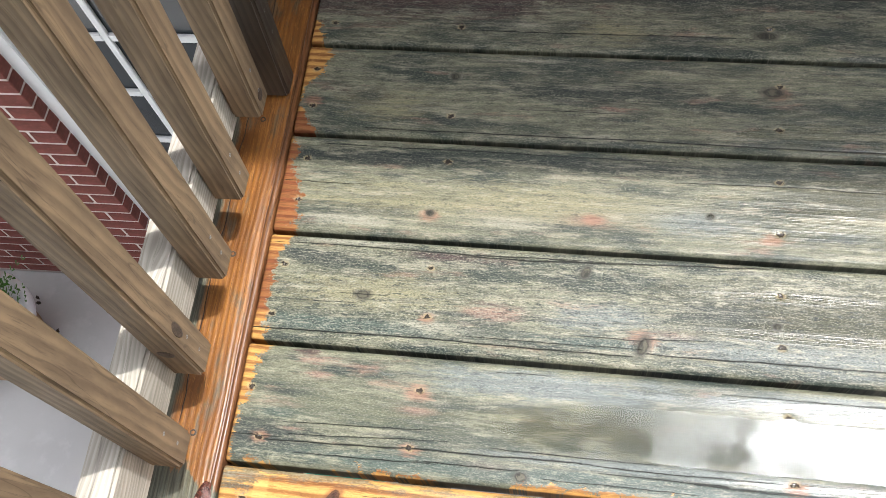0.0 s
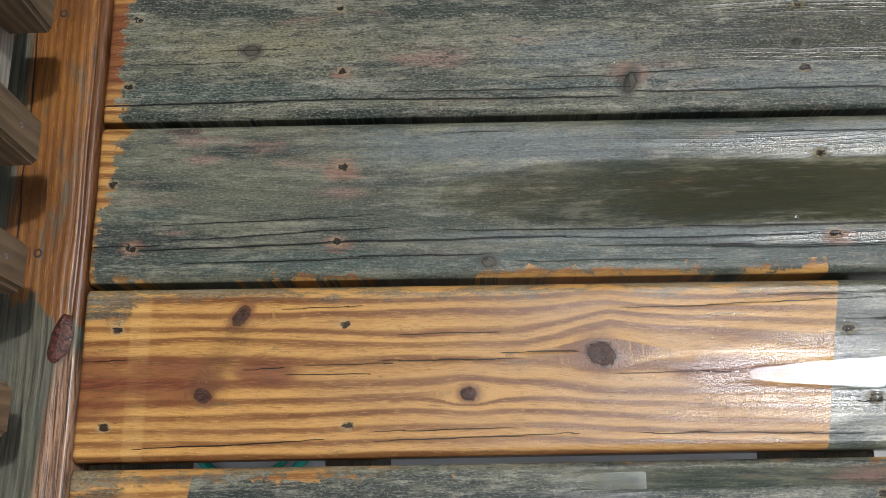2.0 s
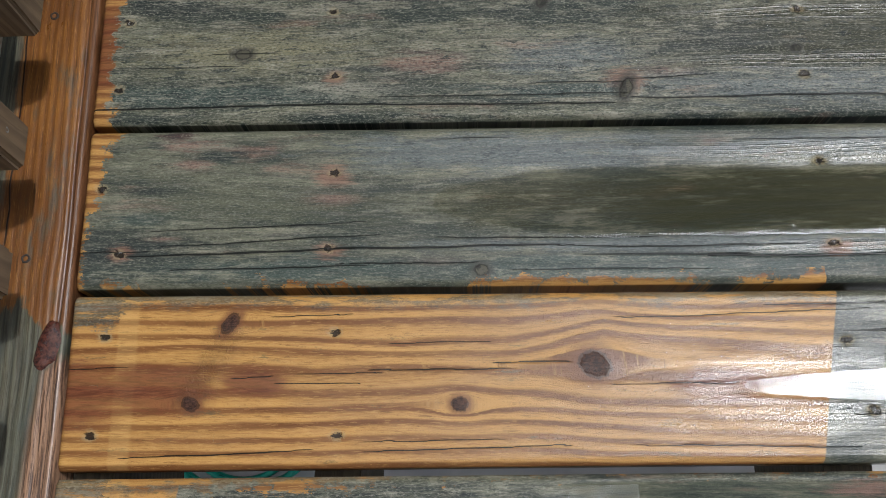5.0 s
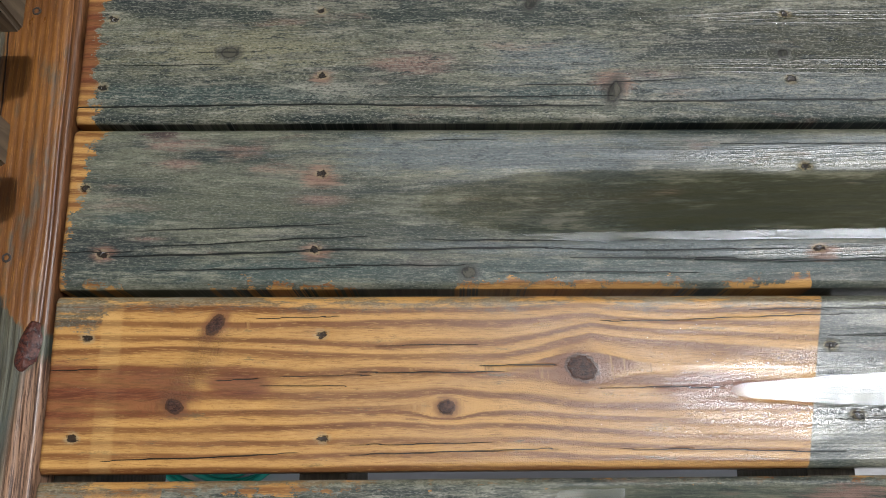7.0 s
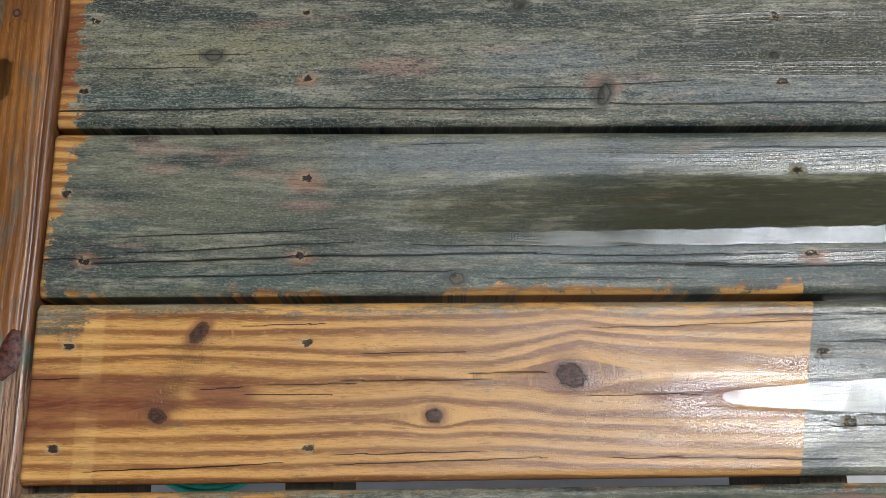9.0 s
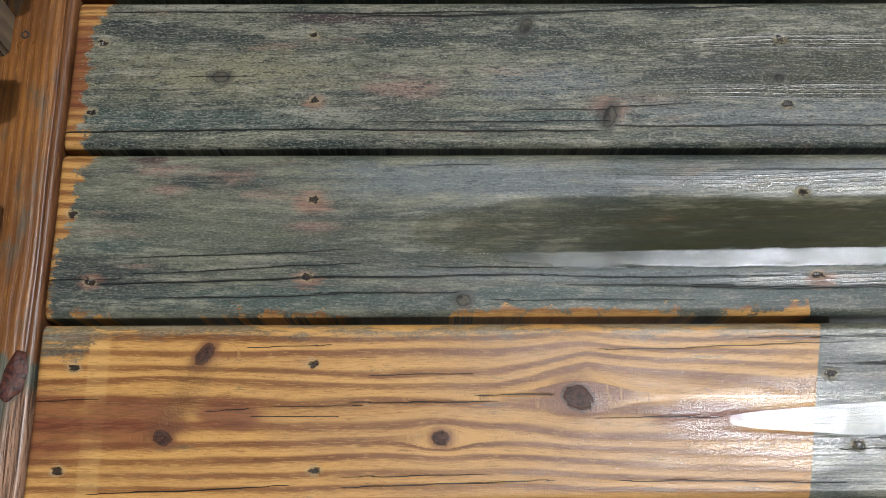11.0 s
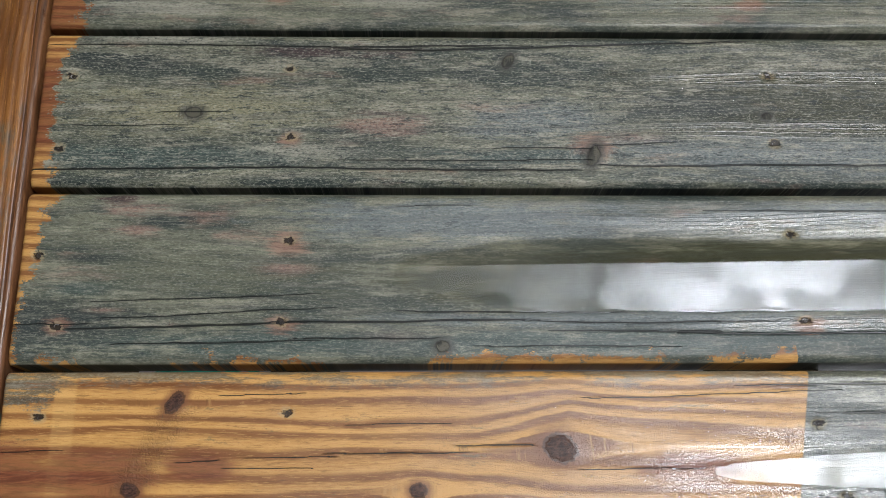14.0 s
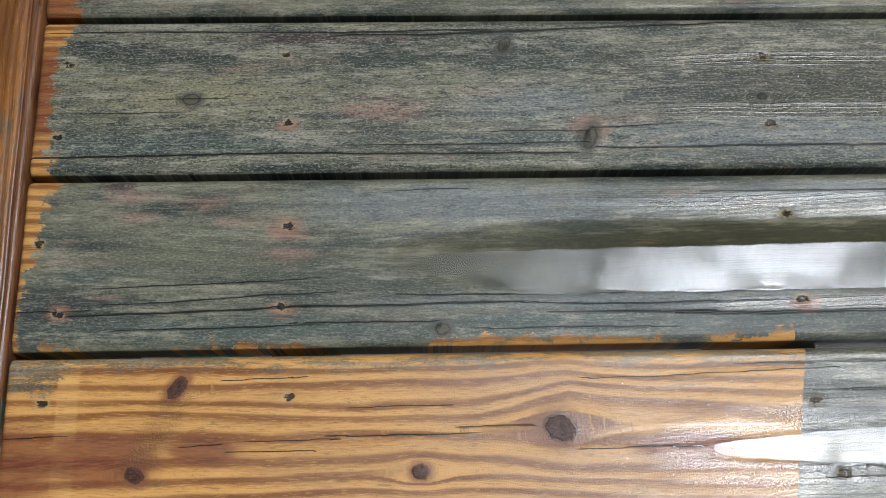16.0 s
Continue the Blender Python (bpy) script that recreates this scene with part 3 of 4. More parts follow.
# row: nails as (x, y within the board, pale head); cracks as (y, x0, x1, half width, slope); knots as (x, y, radius, stretch, tilt);
# fringe: how far the skin is gone from the end, at heights across the board; low: the same up from the lower edge, at places along it
ROWS = {
    -1: dict(wets=((0.42, 0.120, 0.05, 0.020), (0.60, 0.128, 0.2, 0.008)), gold_to=0.072, hollows=((0.375, 0.41, 0.126, 0.008, 0.0016, 0.03),), wet=0.6, seed=41.0, sheen=0.30, stains=((0.20, 0.10, 0.3, 0.05, DUSK, 0.7), (0.62, 0.128, 0.05, 0.01, ROSE, 0.5)),
             low=(), top=((0.07, 0.0), (0.08, 0.010), (0.24, 0.006), (0.30, -0.01)),
             nails=((0.03, 0.105, 0), (0.63, 0.11, 0), (0.215, 0.03, 0), (0.62, 0.03, 0)), cracks=((0.06, 0.2, 1.2, 0.0009),)),
    0: dict(wets=((0.60, 0.060, 0.17, 0.055),), gold_to=0.591, hollows=((0.470, 0.61, 0.061, 0.0165, 0.0013, 0.24),), wet=0.95, seed=1.0, lines=-1.0, sheen=0.62,
            knots=((0.131, 0.116, 0.0072, 1.55, 52.0), (0.102, 0.051, 0.0066, 1.2, -30.0), (0.3155, 0.049, 0.0066), (0.4225, 0.080, 0.0125, 1.15, -25.0)),
            reds=((-0.01, 0.059, 0.095), (0.07, 0.062, 0.068), (0.152, 0.068, 0.038), (0.52, 0.063, 0.05)),
            cracks=((0.080, -0.02, 0.05, 0.0006), (0.071, 0.135, 0.165, 0.0009, 0.05), (0.067, 0.17, 0.235, 0.0008), (0.074, 0.185, 0.255, 0.0006), (0.0775, 0.245, 0.36, 0.0008), (0.082, 0.345, 0.40, 0.0011), (0.064, 0.435, 0.53, 0.0006),
                    (0.010, 0.05, 0.20, 0.0008, 0.03), (0.0125, 0.24, 0.40, 0.0007, 0.02), (0.021, 0.24, 0.35, 0.0005), (0.121, 0.165, 0.23, 0.0007, 0.02), (0.098, 0.26, 0.34, 0.0006, 0.02), (0.119, 0.44, 0.64, 0.0006, 0.02), (0.128, 0.56, 1.4, 0.0007), (0.016, 0.45, 0.62, 0.0006, -0.02), (0.106, 0.62, 1.4, 0.0009), (0.038, 0.62, 1.2, 0.0006)),
            nails=((0.029, 0.105, 0), (0.024, 0.027, 0), (0.216, 0.106, 0), (0.219, 0.024, 0), (0.620, 0.092, 0), (0.634, 0.037, 1))),
    1: dict(wets=((0.66, 0.114, 0.28, 0.016), (0.70, 0.030, 0.26, 0.010)), rugged=0.34, stains=((0.09, 0.126, 0.035, 0.007, ROSE, 0.8), (0.075, 0.134, 0.02, 0.005, PLUM, 0.8), (0.09, 0.108, 0.03, 0.006, ROSE, 0.6), (0.33, 0.016, 0.45, 0.012, TEAL, 0.8), (0.02, 0.03, 0.14, 0.03, DUSK, 0.7), (0.12, 0.075, 0.20, 0.035, OLIVE, 0.6),
                    (0.36, 0.115, 0.20, 0.024, SLATE_SHEEN, 0.7), (0.70, 0.120, 0.25, 0.016, SLATE_SHEEN, 0.6), (0.06, 0.085, 0.05, 0.006, DUSK, 0.8), (0.05, 0.060, 0.05, 0.01, TEAL, 0.7), (0.76, 0.073, 0.44, 0.031, MUD, 1.0), (0.21, 0.076, 0.03, 0.007, ROSE, 0.75), (0.30, 0.018, 0.06, 0.010, ROSE, 0.55), (0.07, 0.042, 0.02, 0.003, ROSE, 0.7), (0.5, 0.034, 0.3, 0.010, SLATE_SHEEN, 0.7)),
            fringe=((0.0, 0.004), (0.04, 0.002), (0.06, 0.006), (0.075, 0.014), (0.10, 0.012), (0.115, 0.014), (0.128, 0.018), (0.14, 0.030)),
            low=((0.02, -0.006), (0.028, 0.004), (0.05, 0.001), (0.058, -0.008), (0.11, -0.008), (0.13, 0.000), (0.24, 0.000), (0.30, -0.012), (0.33, 0.000), (0.35, 0.005), (0.50, 0.006), (0.53, -0.003), (0.56, 0.004), (0.595, 0.007), (0.611, 0.013), (0.6115, -0.03)),
            hollows=((0.225, 0.42, 0.0730, 0.0300, 0.0025, 0.20),), wet=0.75, seed=13.0, tan=0.35, sheen=0.34, halos=((0.213, 0.097, 0.014), (0.209, 0.030, 0.012), (0.035, 0.03, 0.010), (0.623, 0.028, 0.012)),
            cracks=((0.031, -0.02, 0.06, 0.0008, 0.02), (0.0275, 0.045, 0.23, 0.0013, 0.03), (0.033, 0.20, 0.42, 0.0013, 0.01), (0.036, 0.07, 0.25, 0.0007, 0.05), (0.049, 0.06, 0.24, 0.0006, 0.04), (0.015, 0.08, 0.24, 0.0009, 0.02), (0.019, 0.22, 0.33, 0.0009), (0.041, 0.30, 0.48, 0.0009), (0.033, 0.40, 0.60, 0.0009),
                    (0.026, 0.42, 0.55, 0.0010), (0.0235, 0.52, 1.3, 0.0013), (0.013, 0.36, 0.52, 0.0006), (0.042, 0.50, 0.9, 0.0010), (0.129, 0.30, 0.36, 0.0006), (0.125, 0.55, 1.2, 0.0007)),
            knots=((0.335, 0.013, 0.006),),
            nails=((0.034, 0.029, 1), (0.014, 0.087, 0), (0.213, 0.097, 0), (0.209, 0.030, 0), (0.618, 0.097, 0), (0.621, 0.026, 0))),
    2: dict(wets=((0.64, 0.052, 0.18, 0.012), (0.62, 0.100, 0.16, 0.010)), rugged=0.62, stains=((0.72, 0.078, 0.22, 0.040, MUD, 1.05), (0.56, 0.075, 0.10, 0.030, DUSK, 0.7), (0.72, 0.082, 0.04, 0.010, UMBER, 0.8), (0.13, 0.070, 0.14, 0.030, STRAW, 0.62), (0.10, 0.026, 0.20, 0.012, TEAL, 0.8), (0.29, 0.055, 0.05, 0.014, ROSE, 0.7), (0.285, 0.066, 0.025, 0.005, PLUM, 0.7), (0.22, 0.030, 0.08, 0.012, PALE, 0.6),
                    (0.70, 0.030, 0.34, 0.022, SLATE_SHEEN, 0.8), (0.07, 0.112, 0.06, 0.010, DUSK, 0.9), (0.42, 0.06, 0.12, 0.03, SLATE_SHEEN, 0.55), (0.24, 0.122, 0.10, 0.010, PLUM, 0.5), (0.10, 0.135, 0.10, 0.006, PALE, 0.6), (0.40, 0.028, 0.12, 0.014, TEAL, 0.6), (0.50, 0.045, 0.06, 0.012, ROSE, 0.35)),
            fringe=((0.0, 0.016), (0.035, 0.015), (0.05, 0.012), (0.10, 0.014), (0.115, 0.017), (0.125, 0.024), (0.14, 0.030)), wet=0.6, seed=23.0, tan=0.75, sheen=0.24, knots=((0.130, 0.066, 0.0062, 1.3, 0.0), (0.463, 0.028, 0.0075, 1.6, 70.0), (0.395, 0.115, 0.006, 1.4, 60.0), (0.611, 0.064, 0.0045)),
            reds=((0.0, 0.075, 0.15), (0.01, 0.055, 0.08)), halos=((0.211, 0.041, 0.010), (0.463, 0.036, 0.016)),
            cracks=((0.0155, -0.02, 0.45, 0.0013), (0.020, 0.47, 1.5, 0.0013), (0.129, 0.0, 0.42, 0.0009), (0.124, 0.25, 0.60, 0.0013, 0.03), (0.034, 0.38, 0.46, 0.0008), (0.038, 0.465, 0.53, 0.0008, 0.03), (0.055, 0.03, 0.13, 0.0005), (0.066, 0.10, 0.16, 0.0006), (0.023, 0.25, 0.46, 0.0006)),
            nails=((0.025, 0.099, 1), (0.021, 0.033, 1), (0.209, 0.104, 0), (0.211, 0.041, 0), (0.617, 0.093, 0), (0.615, 0.030, 1))),
    # row 3: upper DUSK bands paint the eave's penumbra, STRAW its lit tan middle
    3: dict(wets=((0.60, 0.055, 0.20, 0.050),), rugged=0.36, stains=((0.30, 0.055, 0.34, 0.035, STRAW, 0.65), (0.30, 0.030, 0.10, 0.02, PALE, 0.5), (0.12, 0.112, 0.12, 0.012, DUSK, 0.9), (0.45, 0.115, 0.25, 0.014, DUSK, 0.6), (0.75, 0.09, 0.2, 0.04, MUD, 0.7), (0.10, 0.02, 0.1, 0.015, PALE, 0.5), (0.40, 0.040, 0.06, 0.014, ROSE, 0.6), (0.52, 0.045, 0.10, 0.03, SLATE_SHEEN, 0.6), (0.22, 0.060, 0.08, 0.015, OLIVE, 0.6)),
            fringe=((0.0, 0.026), (0.05, 0.028), (0.07, 0.022), (0.09, 0.010), (0.12, 0.012), (0.14, 0.006)), wet=0.75, seed=31.0, tan=0.8, reds=((0.0, 0.06, 0.16), (0.01, 0.03, 0.12), (0.0, 0.11, 0.06)), halos=((0.199, 0.032, 0.012), (0.40, 0.04, 0.012), (0.61, 0.028, 0.012)),
            cracks=((0.072, 0.0, 0.12, 0.0008), (0.128, 0.05, 0.5, 0.0008), (0.10, 0.5, 0.9, 0.0007)), knots=((0.199, 0.036, 0.0045), (0.54, 0.054, 0.004)),
            nails=((0.028, 0.105, 0), (0.026, 0.045, 1), (0.214, 0.107, 0), (0.622, 0.096, 0), (0.620, 0.026, 0))),
    4: dict(wets=((0.7, 0.03, 0.2, 0.03),), rugged=0.36, stains=((0.12, 0.05, 0.10, 0.04, STRAW, 0.5), (0.10, 0.06, 0.04, 0.02, DUSK, 0.7), (0.05, 0.07, 0.05, 0.01, PLUM, 0.5), (0.20, 0.03, 0.03, 0.012, DUSK, 0.7), (0.40, 0.08, 0.2, 0.02, DUSK, 0.6), (0.42, 0.055, 0.05, 0.01, ROSE, 0.4), (0.40, 0.012, 0.05, 0.008, PALE, 0.5), (0.30, 0.128, 0.08, 0.006, PALE, 0.5)),
            fringe=((0.0, 0.030), (0.02, 0.018), (0.04, 0.0), (0.07, 0.004), (0.10, 0.030), (0.13, 0.034), (0.14, 0.030)), wet=0.5, seed=47.0, tan=0.6, knots=((0.21, 0.098, 0.005), (0.62, 0.092, 0.008, 1.5, 0.0)), halos=((0.625, 0.09, 0.014), (0.02, 0.05, 0.012)),
            reds=((0.0, 0.01, 0.08),), cracks=((0.01, 0.1, 0.9, 0.0012), (0.05, 0.3, 0.45, 0.0006)),
            nails=((0.017, 0.101, 0), (0.021, 0.042, 0), (0.210, 0.031, 0), (0.629, 0.090, 1), (0.625, 0.025, 0))),
    5: dict(stains=((0.1, 0.10, 0.4, 0.06, PLUM, 0.8), (0.6, 0.11, 0.4, 0.04, DUSK, 0.8), (0.42, 0.035, 0.08, 0.03, STRAW, 0.5), (0.30, 0.04, 0.05, 0.012, PALE, 0.5)), wet=0.4, seed=53.0, tan=0.45, cracks=((0.10, 0.0, 0.9, 0.001), (0.03, 0.2, 0.6, 0.0008)), fringe=((0.0, 0.020), (0.03, 0.01), (0.05, -0.01), (0.14, -0.01)),
            knots=((0.615, 0.035, 0.007, 1.7, 0.0),), nails=((0.03, 0.10, 0), (0.03, 0.035, 0), (0.21, 0.10, 0), (0.21, 0.03, 0), (0.62, 0.035, 1))),
}
for row_number, row_spec in ROWS.items():
    # nails and knots were set out from the border, square to it
    row_spec["nails"] = tuple((x, float(v - swung(row_number, x, v)), p) for x, v, p in row_spec["nails"])


def nail_mesh(name, mat):
    """A sunken nail head with a ragged rim."""
    bm = bmesh.new()
    loops = []
    rs = random.Random(name)
    for r, z in ((0.0044, -0.0006), (0.0041, 0.0004), (0.0032, 0.0007), (0.0016, 0.0002)):
        loops.append([bm.verts.new((r * (1 + rs.uniform(-0.12, 0.12)) * math.cos(a * math.pi / 6), r * (1 + rs.uniform(-0.12, 0.12)) * math.sin(a * math.pi / 6), z)) for a in range(12)])
    for a, b in zip(loops, loops[1:]):
        for i in range(12):
            bm.faces.new((a[i], a[(i + 1) % 12], b[(i + 1) % 12], b[i]))
    bm.faces.new(loops[-1])
    me = bpy.data.meshes.new(name)
    bm.to_mesh(me)
    bm.free()
    me.materials.append(mat)
    return me


NAIL_DARK, NAIL_PALE = nail_mesh("dark_nail", RUST), nail_mesh("pale_nail", ZINC)


def shore(X, x0, wide, reach):
    """Half width of a hollow, drawn out to a ragged tip."""
    f = np.clip((X - x0) / reach, 0, 1)
    return wide * (0.30 + 0.70 * f * f * (3 - 2 * f)) * (1 + 0.05 * wave(X, 0 * X, 9, 45.0, 0.0) + 0.04 * wave(X, 0 * X, 19, 170.0, 0.0))


def board_top(row, spec):
    """Height of a board's skin: eased edges, slight cup, dents at nails, a hollow where water stands."""
    y0 = row * PITCH
    pits = [(x, y) for x, y, _ in spec.get("nails", ())]
    knots = spec.get("knots", ())
    seed = int(spec.get("seed", 60 + row))

    def top(X, Y):
        v = Y - y0
        e = np.minimum(v, WIDE - v)
        z = -0.0045 * np.clip(1 - e / 0.006, 0, 1) ** 2
        z = z - 0.0028 * np.clip(1 - X / 0.004, 0, 1) ** 2
        rough = 1.0 + 0 * X
        for x0, x1, hy, hw, depth, reach in spec.get("hollows", ()):
            rough = rough * (1 - np.clip((X - x0) / 0.05, 0, 1) * np.exp(-(((v - hy) / hw) ** 4)))
        z = z + rough * (0.00016 * wave(X, Y, seed, 7.0, 110.0) + 0.00007 * wave(X, Y, seed + 1, 25.0, 420.0))
        z = z - 0.0009 * np.clip(1 - ((v - 0.07) / 0.06) ** 2, 0, 1)
        z = z - 0.0014 * np.clip(1 - np.abs(crack_field(X, v, spec)) / 0.0011, 0, 1)
        for x0, x1, hy, hw, depth, reach in spec.get("hollows", ()):
            f = np.clip((X - x0) / (x1 - x0), 0, 1)
            z = z - depth * (f * f * (3 - 2 * f)) * np.exp(-(((v - hy) / shore(X, x0, hw, reach)) ** 4))
        for x, y in pits:
            d = np.hypot((X - x) * 0.7, v - y)
            z = z - 0.0016 * np.exp(-((d / 0.0042) ** 2))
        for x, y, r, *_ in knots:
            d = np.hypot((X - x), v - y)
            z = z + 0.0004 * np.exp(-((d / r) ** 2))
        return z

    return top


def grain_sway(X, V, seed):
    return 0.009 * wave(X, V, seed + 5, 5.0, 9.0)


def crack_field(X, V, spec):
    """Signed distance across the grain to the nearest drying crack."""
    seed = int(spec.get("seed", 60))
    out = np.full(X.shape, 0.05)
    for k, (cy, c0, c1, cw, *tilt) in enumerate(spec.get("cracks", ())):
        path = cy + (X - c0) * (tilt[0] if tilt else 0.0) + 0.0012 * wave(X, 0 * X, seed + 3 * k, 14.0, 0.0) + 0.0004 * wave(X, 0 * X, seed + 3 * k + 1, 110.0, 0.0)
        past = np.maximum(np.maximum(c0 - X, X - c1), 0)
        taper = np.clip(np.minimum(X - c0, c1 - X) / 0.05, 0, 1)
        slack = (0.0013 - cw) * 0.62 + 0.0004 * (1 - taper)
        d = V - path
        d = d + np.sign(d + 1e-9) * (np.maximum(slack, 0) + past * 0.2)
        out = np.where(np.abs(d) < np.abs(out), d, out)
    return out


def board_marks(plank, row, spec):
    """Stains with sheen and shade painted among them, halos, resin reds and hollows, written on the board's mesh."""
    me = plank.data
    co = np.empty(len(me.vertices) * 3, dtype=np.float32)
    me.vertices.foreach_get("co", co)
    X, V = co[0::3], co[1::3] - row * PITCH
    near, weight, tone = np.full(len(X), 3.0), np.full(len(X), 1e-6), np.full((len(X), 3), 0.1)
    tone = tone * weight[:, None]
    for sx, sy, sa, sb, colour, amount in spec.get("stains", ()):
        d = np.hypot((X - sx) / sa, (V - sy) / sb) + (0.8 - amount)
        near = np.minimum(near, d)
        w = np.exp(-5 * np.minimum(d, 4))
        weight = weight + w
        tone = tone + w[:, None] * np.array(colour)
    layer = me.attributes.new("stain_and_light", "FLOAT_COLOR", "POINT")
    layer.data.foreach_set("color", np.concatenate([tone / weight[:, None], 1 - near[:, None] / 3], 1).astype(np.float32).ravel())
    marks = np.zeros((len(X), 3), dtype=np.float32)
    for x, y, r in spec.get("halos", ()):
        marks[:, 0] = np.maximum(marks[:, 0], np.clip(1.25 - np.hypot((X - x) * 0.6, V - y) / r, 0, 1))
    for x, y, r in spec.get("reds", ()):
        marks[:, 1] = np.maximum(marks[:, 1], np.clip(1.2 - np.hypot(X - x, (V - y) * 2.6) / r, 0, 1))
    for x0, x1, hy, hw, depth, reach in spec.get("hollows", ()):
        wide = shore(X, x0, hw, reach)
        marks[:, 2] = np.maximum(marks[:, 2], np.clip((X - x0) / (1.4 * reach), 0, 1) * np.clip((wide - np.abs(V - hy)) / (0.15 * wide), 0, 1))
    seed = int(spec.get("seed", 60))
    sway = grain_sway(X, V, seed)
    m, kd, eye = V + sway, np.full(len(X), 3.0), np.zeros(len(X))
    for kx, ky, kr, *form in spec.get("knots", ()):
        stretch, tilt = form if form else (1.1, 0.0)
        dv = m - sway - ky
        gap = dv * dv - (kr * 1.05) ** 2 / (1 + np.abs((X - kx) / (kr * 2.4)) ** 3.6)
        m = sway + ky + np.sign(dv) * np.sqrt(np.maximum(gap, 0))
        eye = np.maximum(eye, np.clip((0.06 * kr * kr - gap) / (0.31 * kr * kr), 0, 1))
        c, sn = math.cos(radians(tilt)), math.sin(radians(tilt))
        a, b = (X - kx) * c + (V - ky) * sn, (V - ky) * c - (X - kx) * sn
        kd = np.minimum(kd, np.hypot(a / stretch, b * stretch ** 0.5) / kr)
    drawn = np.zeros(len(X))
    if row == 0:
        # rings run between the drawn ones, and part about the round knots
        spots = np.array([np.interp(X, RING_X, ring) + 0.0006 * wave(X, 0 * X, 70 + k, 12.0, 0.0) for k, ring in enumerate(RINGS)])
        bent = V + 0 * X
        for kx, ky, kr in ((0.3155, 0.049, 0.0080), (0.4225, 0.080, 0.0120)):
            dv = bent - ky
            bent = ky + np.sign(dv) * np.sqrt(np.maximum(dv * dv - kr ** 2 / (1 + np.abs((X - kx) / (kr * 2.2)) ** 3.2), 0))
        for k in range(len(RINGS) - 1):
            f = (bent - spots[k]) / np.maximum(spots[k + 1] - spots[k], 0.002)
            drawn = np.where((f >= 0) & (f < 1) | (f >= 1) & (k == len(RINGS) - 2), k + np.clip(f, 0, 1.4), drawn)
        drawn = drawn + 0.5
        eye = eye * 0.0
    nail_from = np.full((len(X), 3), 0.05, dtype=np.float32)
    best = np.full(len(X), 1.0)
    for x, y, pale in spec.get("nails", ()):
        d = np.hypot(X - x, V - y)
        near = d < best
        best = np.where(near, d, best)
        nail_from[near, 0], nail_from[near, 1] = (X - x)[near], (V - y)[near]
    nail_from[:, 2] = 0.0
    for x, y, a, b in spec.get("wets", ()):
        nail_from[:, 2] = np.maximum(nail_from[:, 2], np.clip(1.5 - 1.3 * np.hypot((X - x) / a, (V - y) / b), 0, 1))
    bare = np.full(len(X), 0.05)
    if spec.get("fringe"):
        fv, fx = zip(*spec["fringe"])
        bare = np.minimum(bare, X - np.interp(V, fv, fx))
    elif row not in ROWS:
        bare = np.minimum(bare, X - 0.015)
    if spec.get("low"):
        lx, lh = zip(*spec["low"])
        bare = np.minimum(bare, V - np.interp(X, lx, lh))
    if spec.get("top"):
        lx, lh = zip(*spec["top"])
        bare = np.minimum(bare, WIDE - V - np.interp(X, lx, lh, 0.0, 0.0))
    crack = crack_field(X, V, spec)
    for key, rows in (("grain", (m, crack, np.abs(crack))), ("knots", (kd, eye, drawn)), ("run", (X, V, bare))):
        layer = me.attributes.new(key, "FLOAT_VECTOR", "POINT")
        layer.data.foreach_set("vector", np.stack(rows, 1).astype(np.float32).ravel())
    layer = me.attributes.new("nail_from", "FLOAT_VECTOR", "POINT")
    layer.data.foreach_set("vector", nail_from.ravel())
    layer = me.attributes.new("marks", "FLOAT_VECTOR", "POINT")
    layer.data.foreach_set("vector", marks.ravel())
    # lay the board along its own gap lines
    co[1::3] += swung(row, X, V)
    me.vertices.foreach_set("co", co)
    me.update()


def add_board(row):
    spec = ROWS.get(row, dict(seed=60.0 + row, wet=0.5, tan=0.6))
    y0 = row * PITCH
    near = row in ROWS
    keys = {k: spec[k] for k in spec if k in ("seed", "gold_to", "wet", "pith", "lines", "tan", "sheen", "rugged")}
    mat = board_material("deck_board_wood", **keys) if near else FAR_BOARD[row % 2]
    step = 0.003 if near else 0.05
    xs = np.concatenate([[0.0, 0.0012, 0.0025], np.arange(0.004, 0.95, step), np.arange(0.95, 2.45, 0.03)]) if near else np.arange(0.0, 2.45, step)
    ys = y0 + (np.concatenate([[0.0, 0.0012, 0.0028, 0.0045], np.linspace(0.0065, WIDE - 0.0065, 118), WIDE - np.array([0.0045, 0.0028, 0.0012, 0.0])]) if near else np.linspace(0, WIDE, 9))
    plank = grid_mesh("plank", xs, ys, board_top(row, spec), -THICK, mat, deck, spec.get("label", "") or ("honey-gold cleaned plank with dark knots, grey past a sharp line" if row == 0 else ""))
    board_marks(plank, row, spec)
    for x, y, pale in spec.get("nails", ()):
        nail = new("nail", NAIL_PALE if pale else NAIL_DARK)
        nail.parent = plank
        size = 0.62 if pale else 0.5
        nail.matrix_basis = pose(x + 0.0006, y0 + y + float(swung(row, x, y)), -0.0026, 0, 0, (x * 7000) % 360) @ Matrix.Diagonal((size, size * 0.85, 1.0, 1.0))


FAR_BOARD = [board_material("deck_board_wood", 71.0 + k, wet=0.5, tan=0.6) for k in range(2)]
FIRST, LAST = -10, 7
for row in range(FIRST, LAST + 1):
    add_board(row)
Y_LOW, Y_HIGH = FIRST * PITCH, LAST * PITCH + WIDE


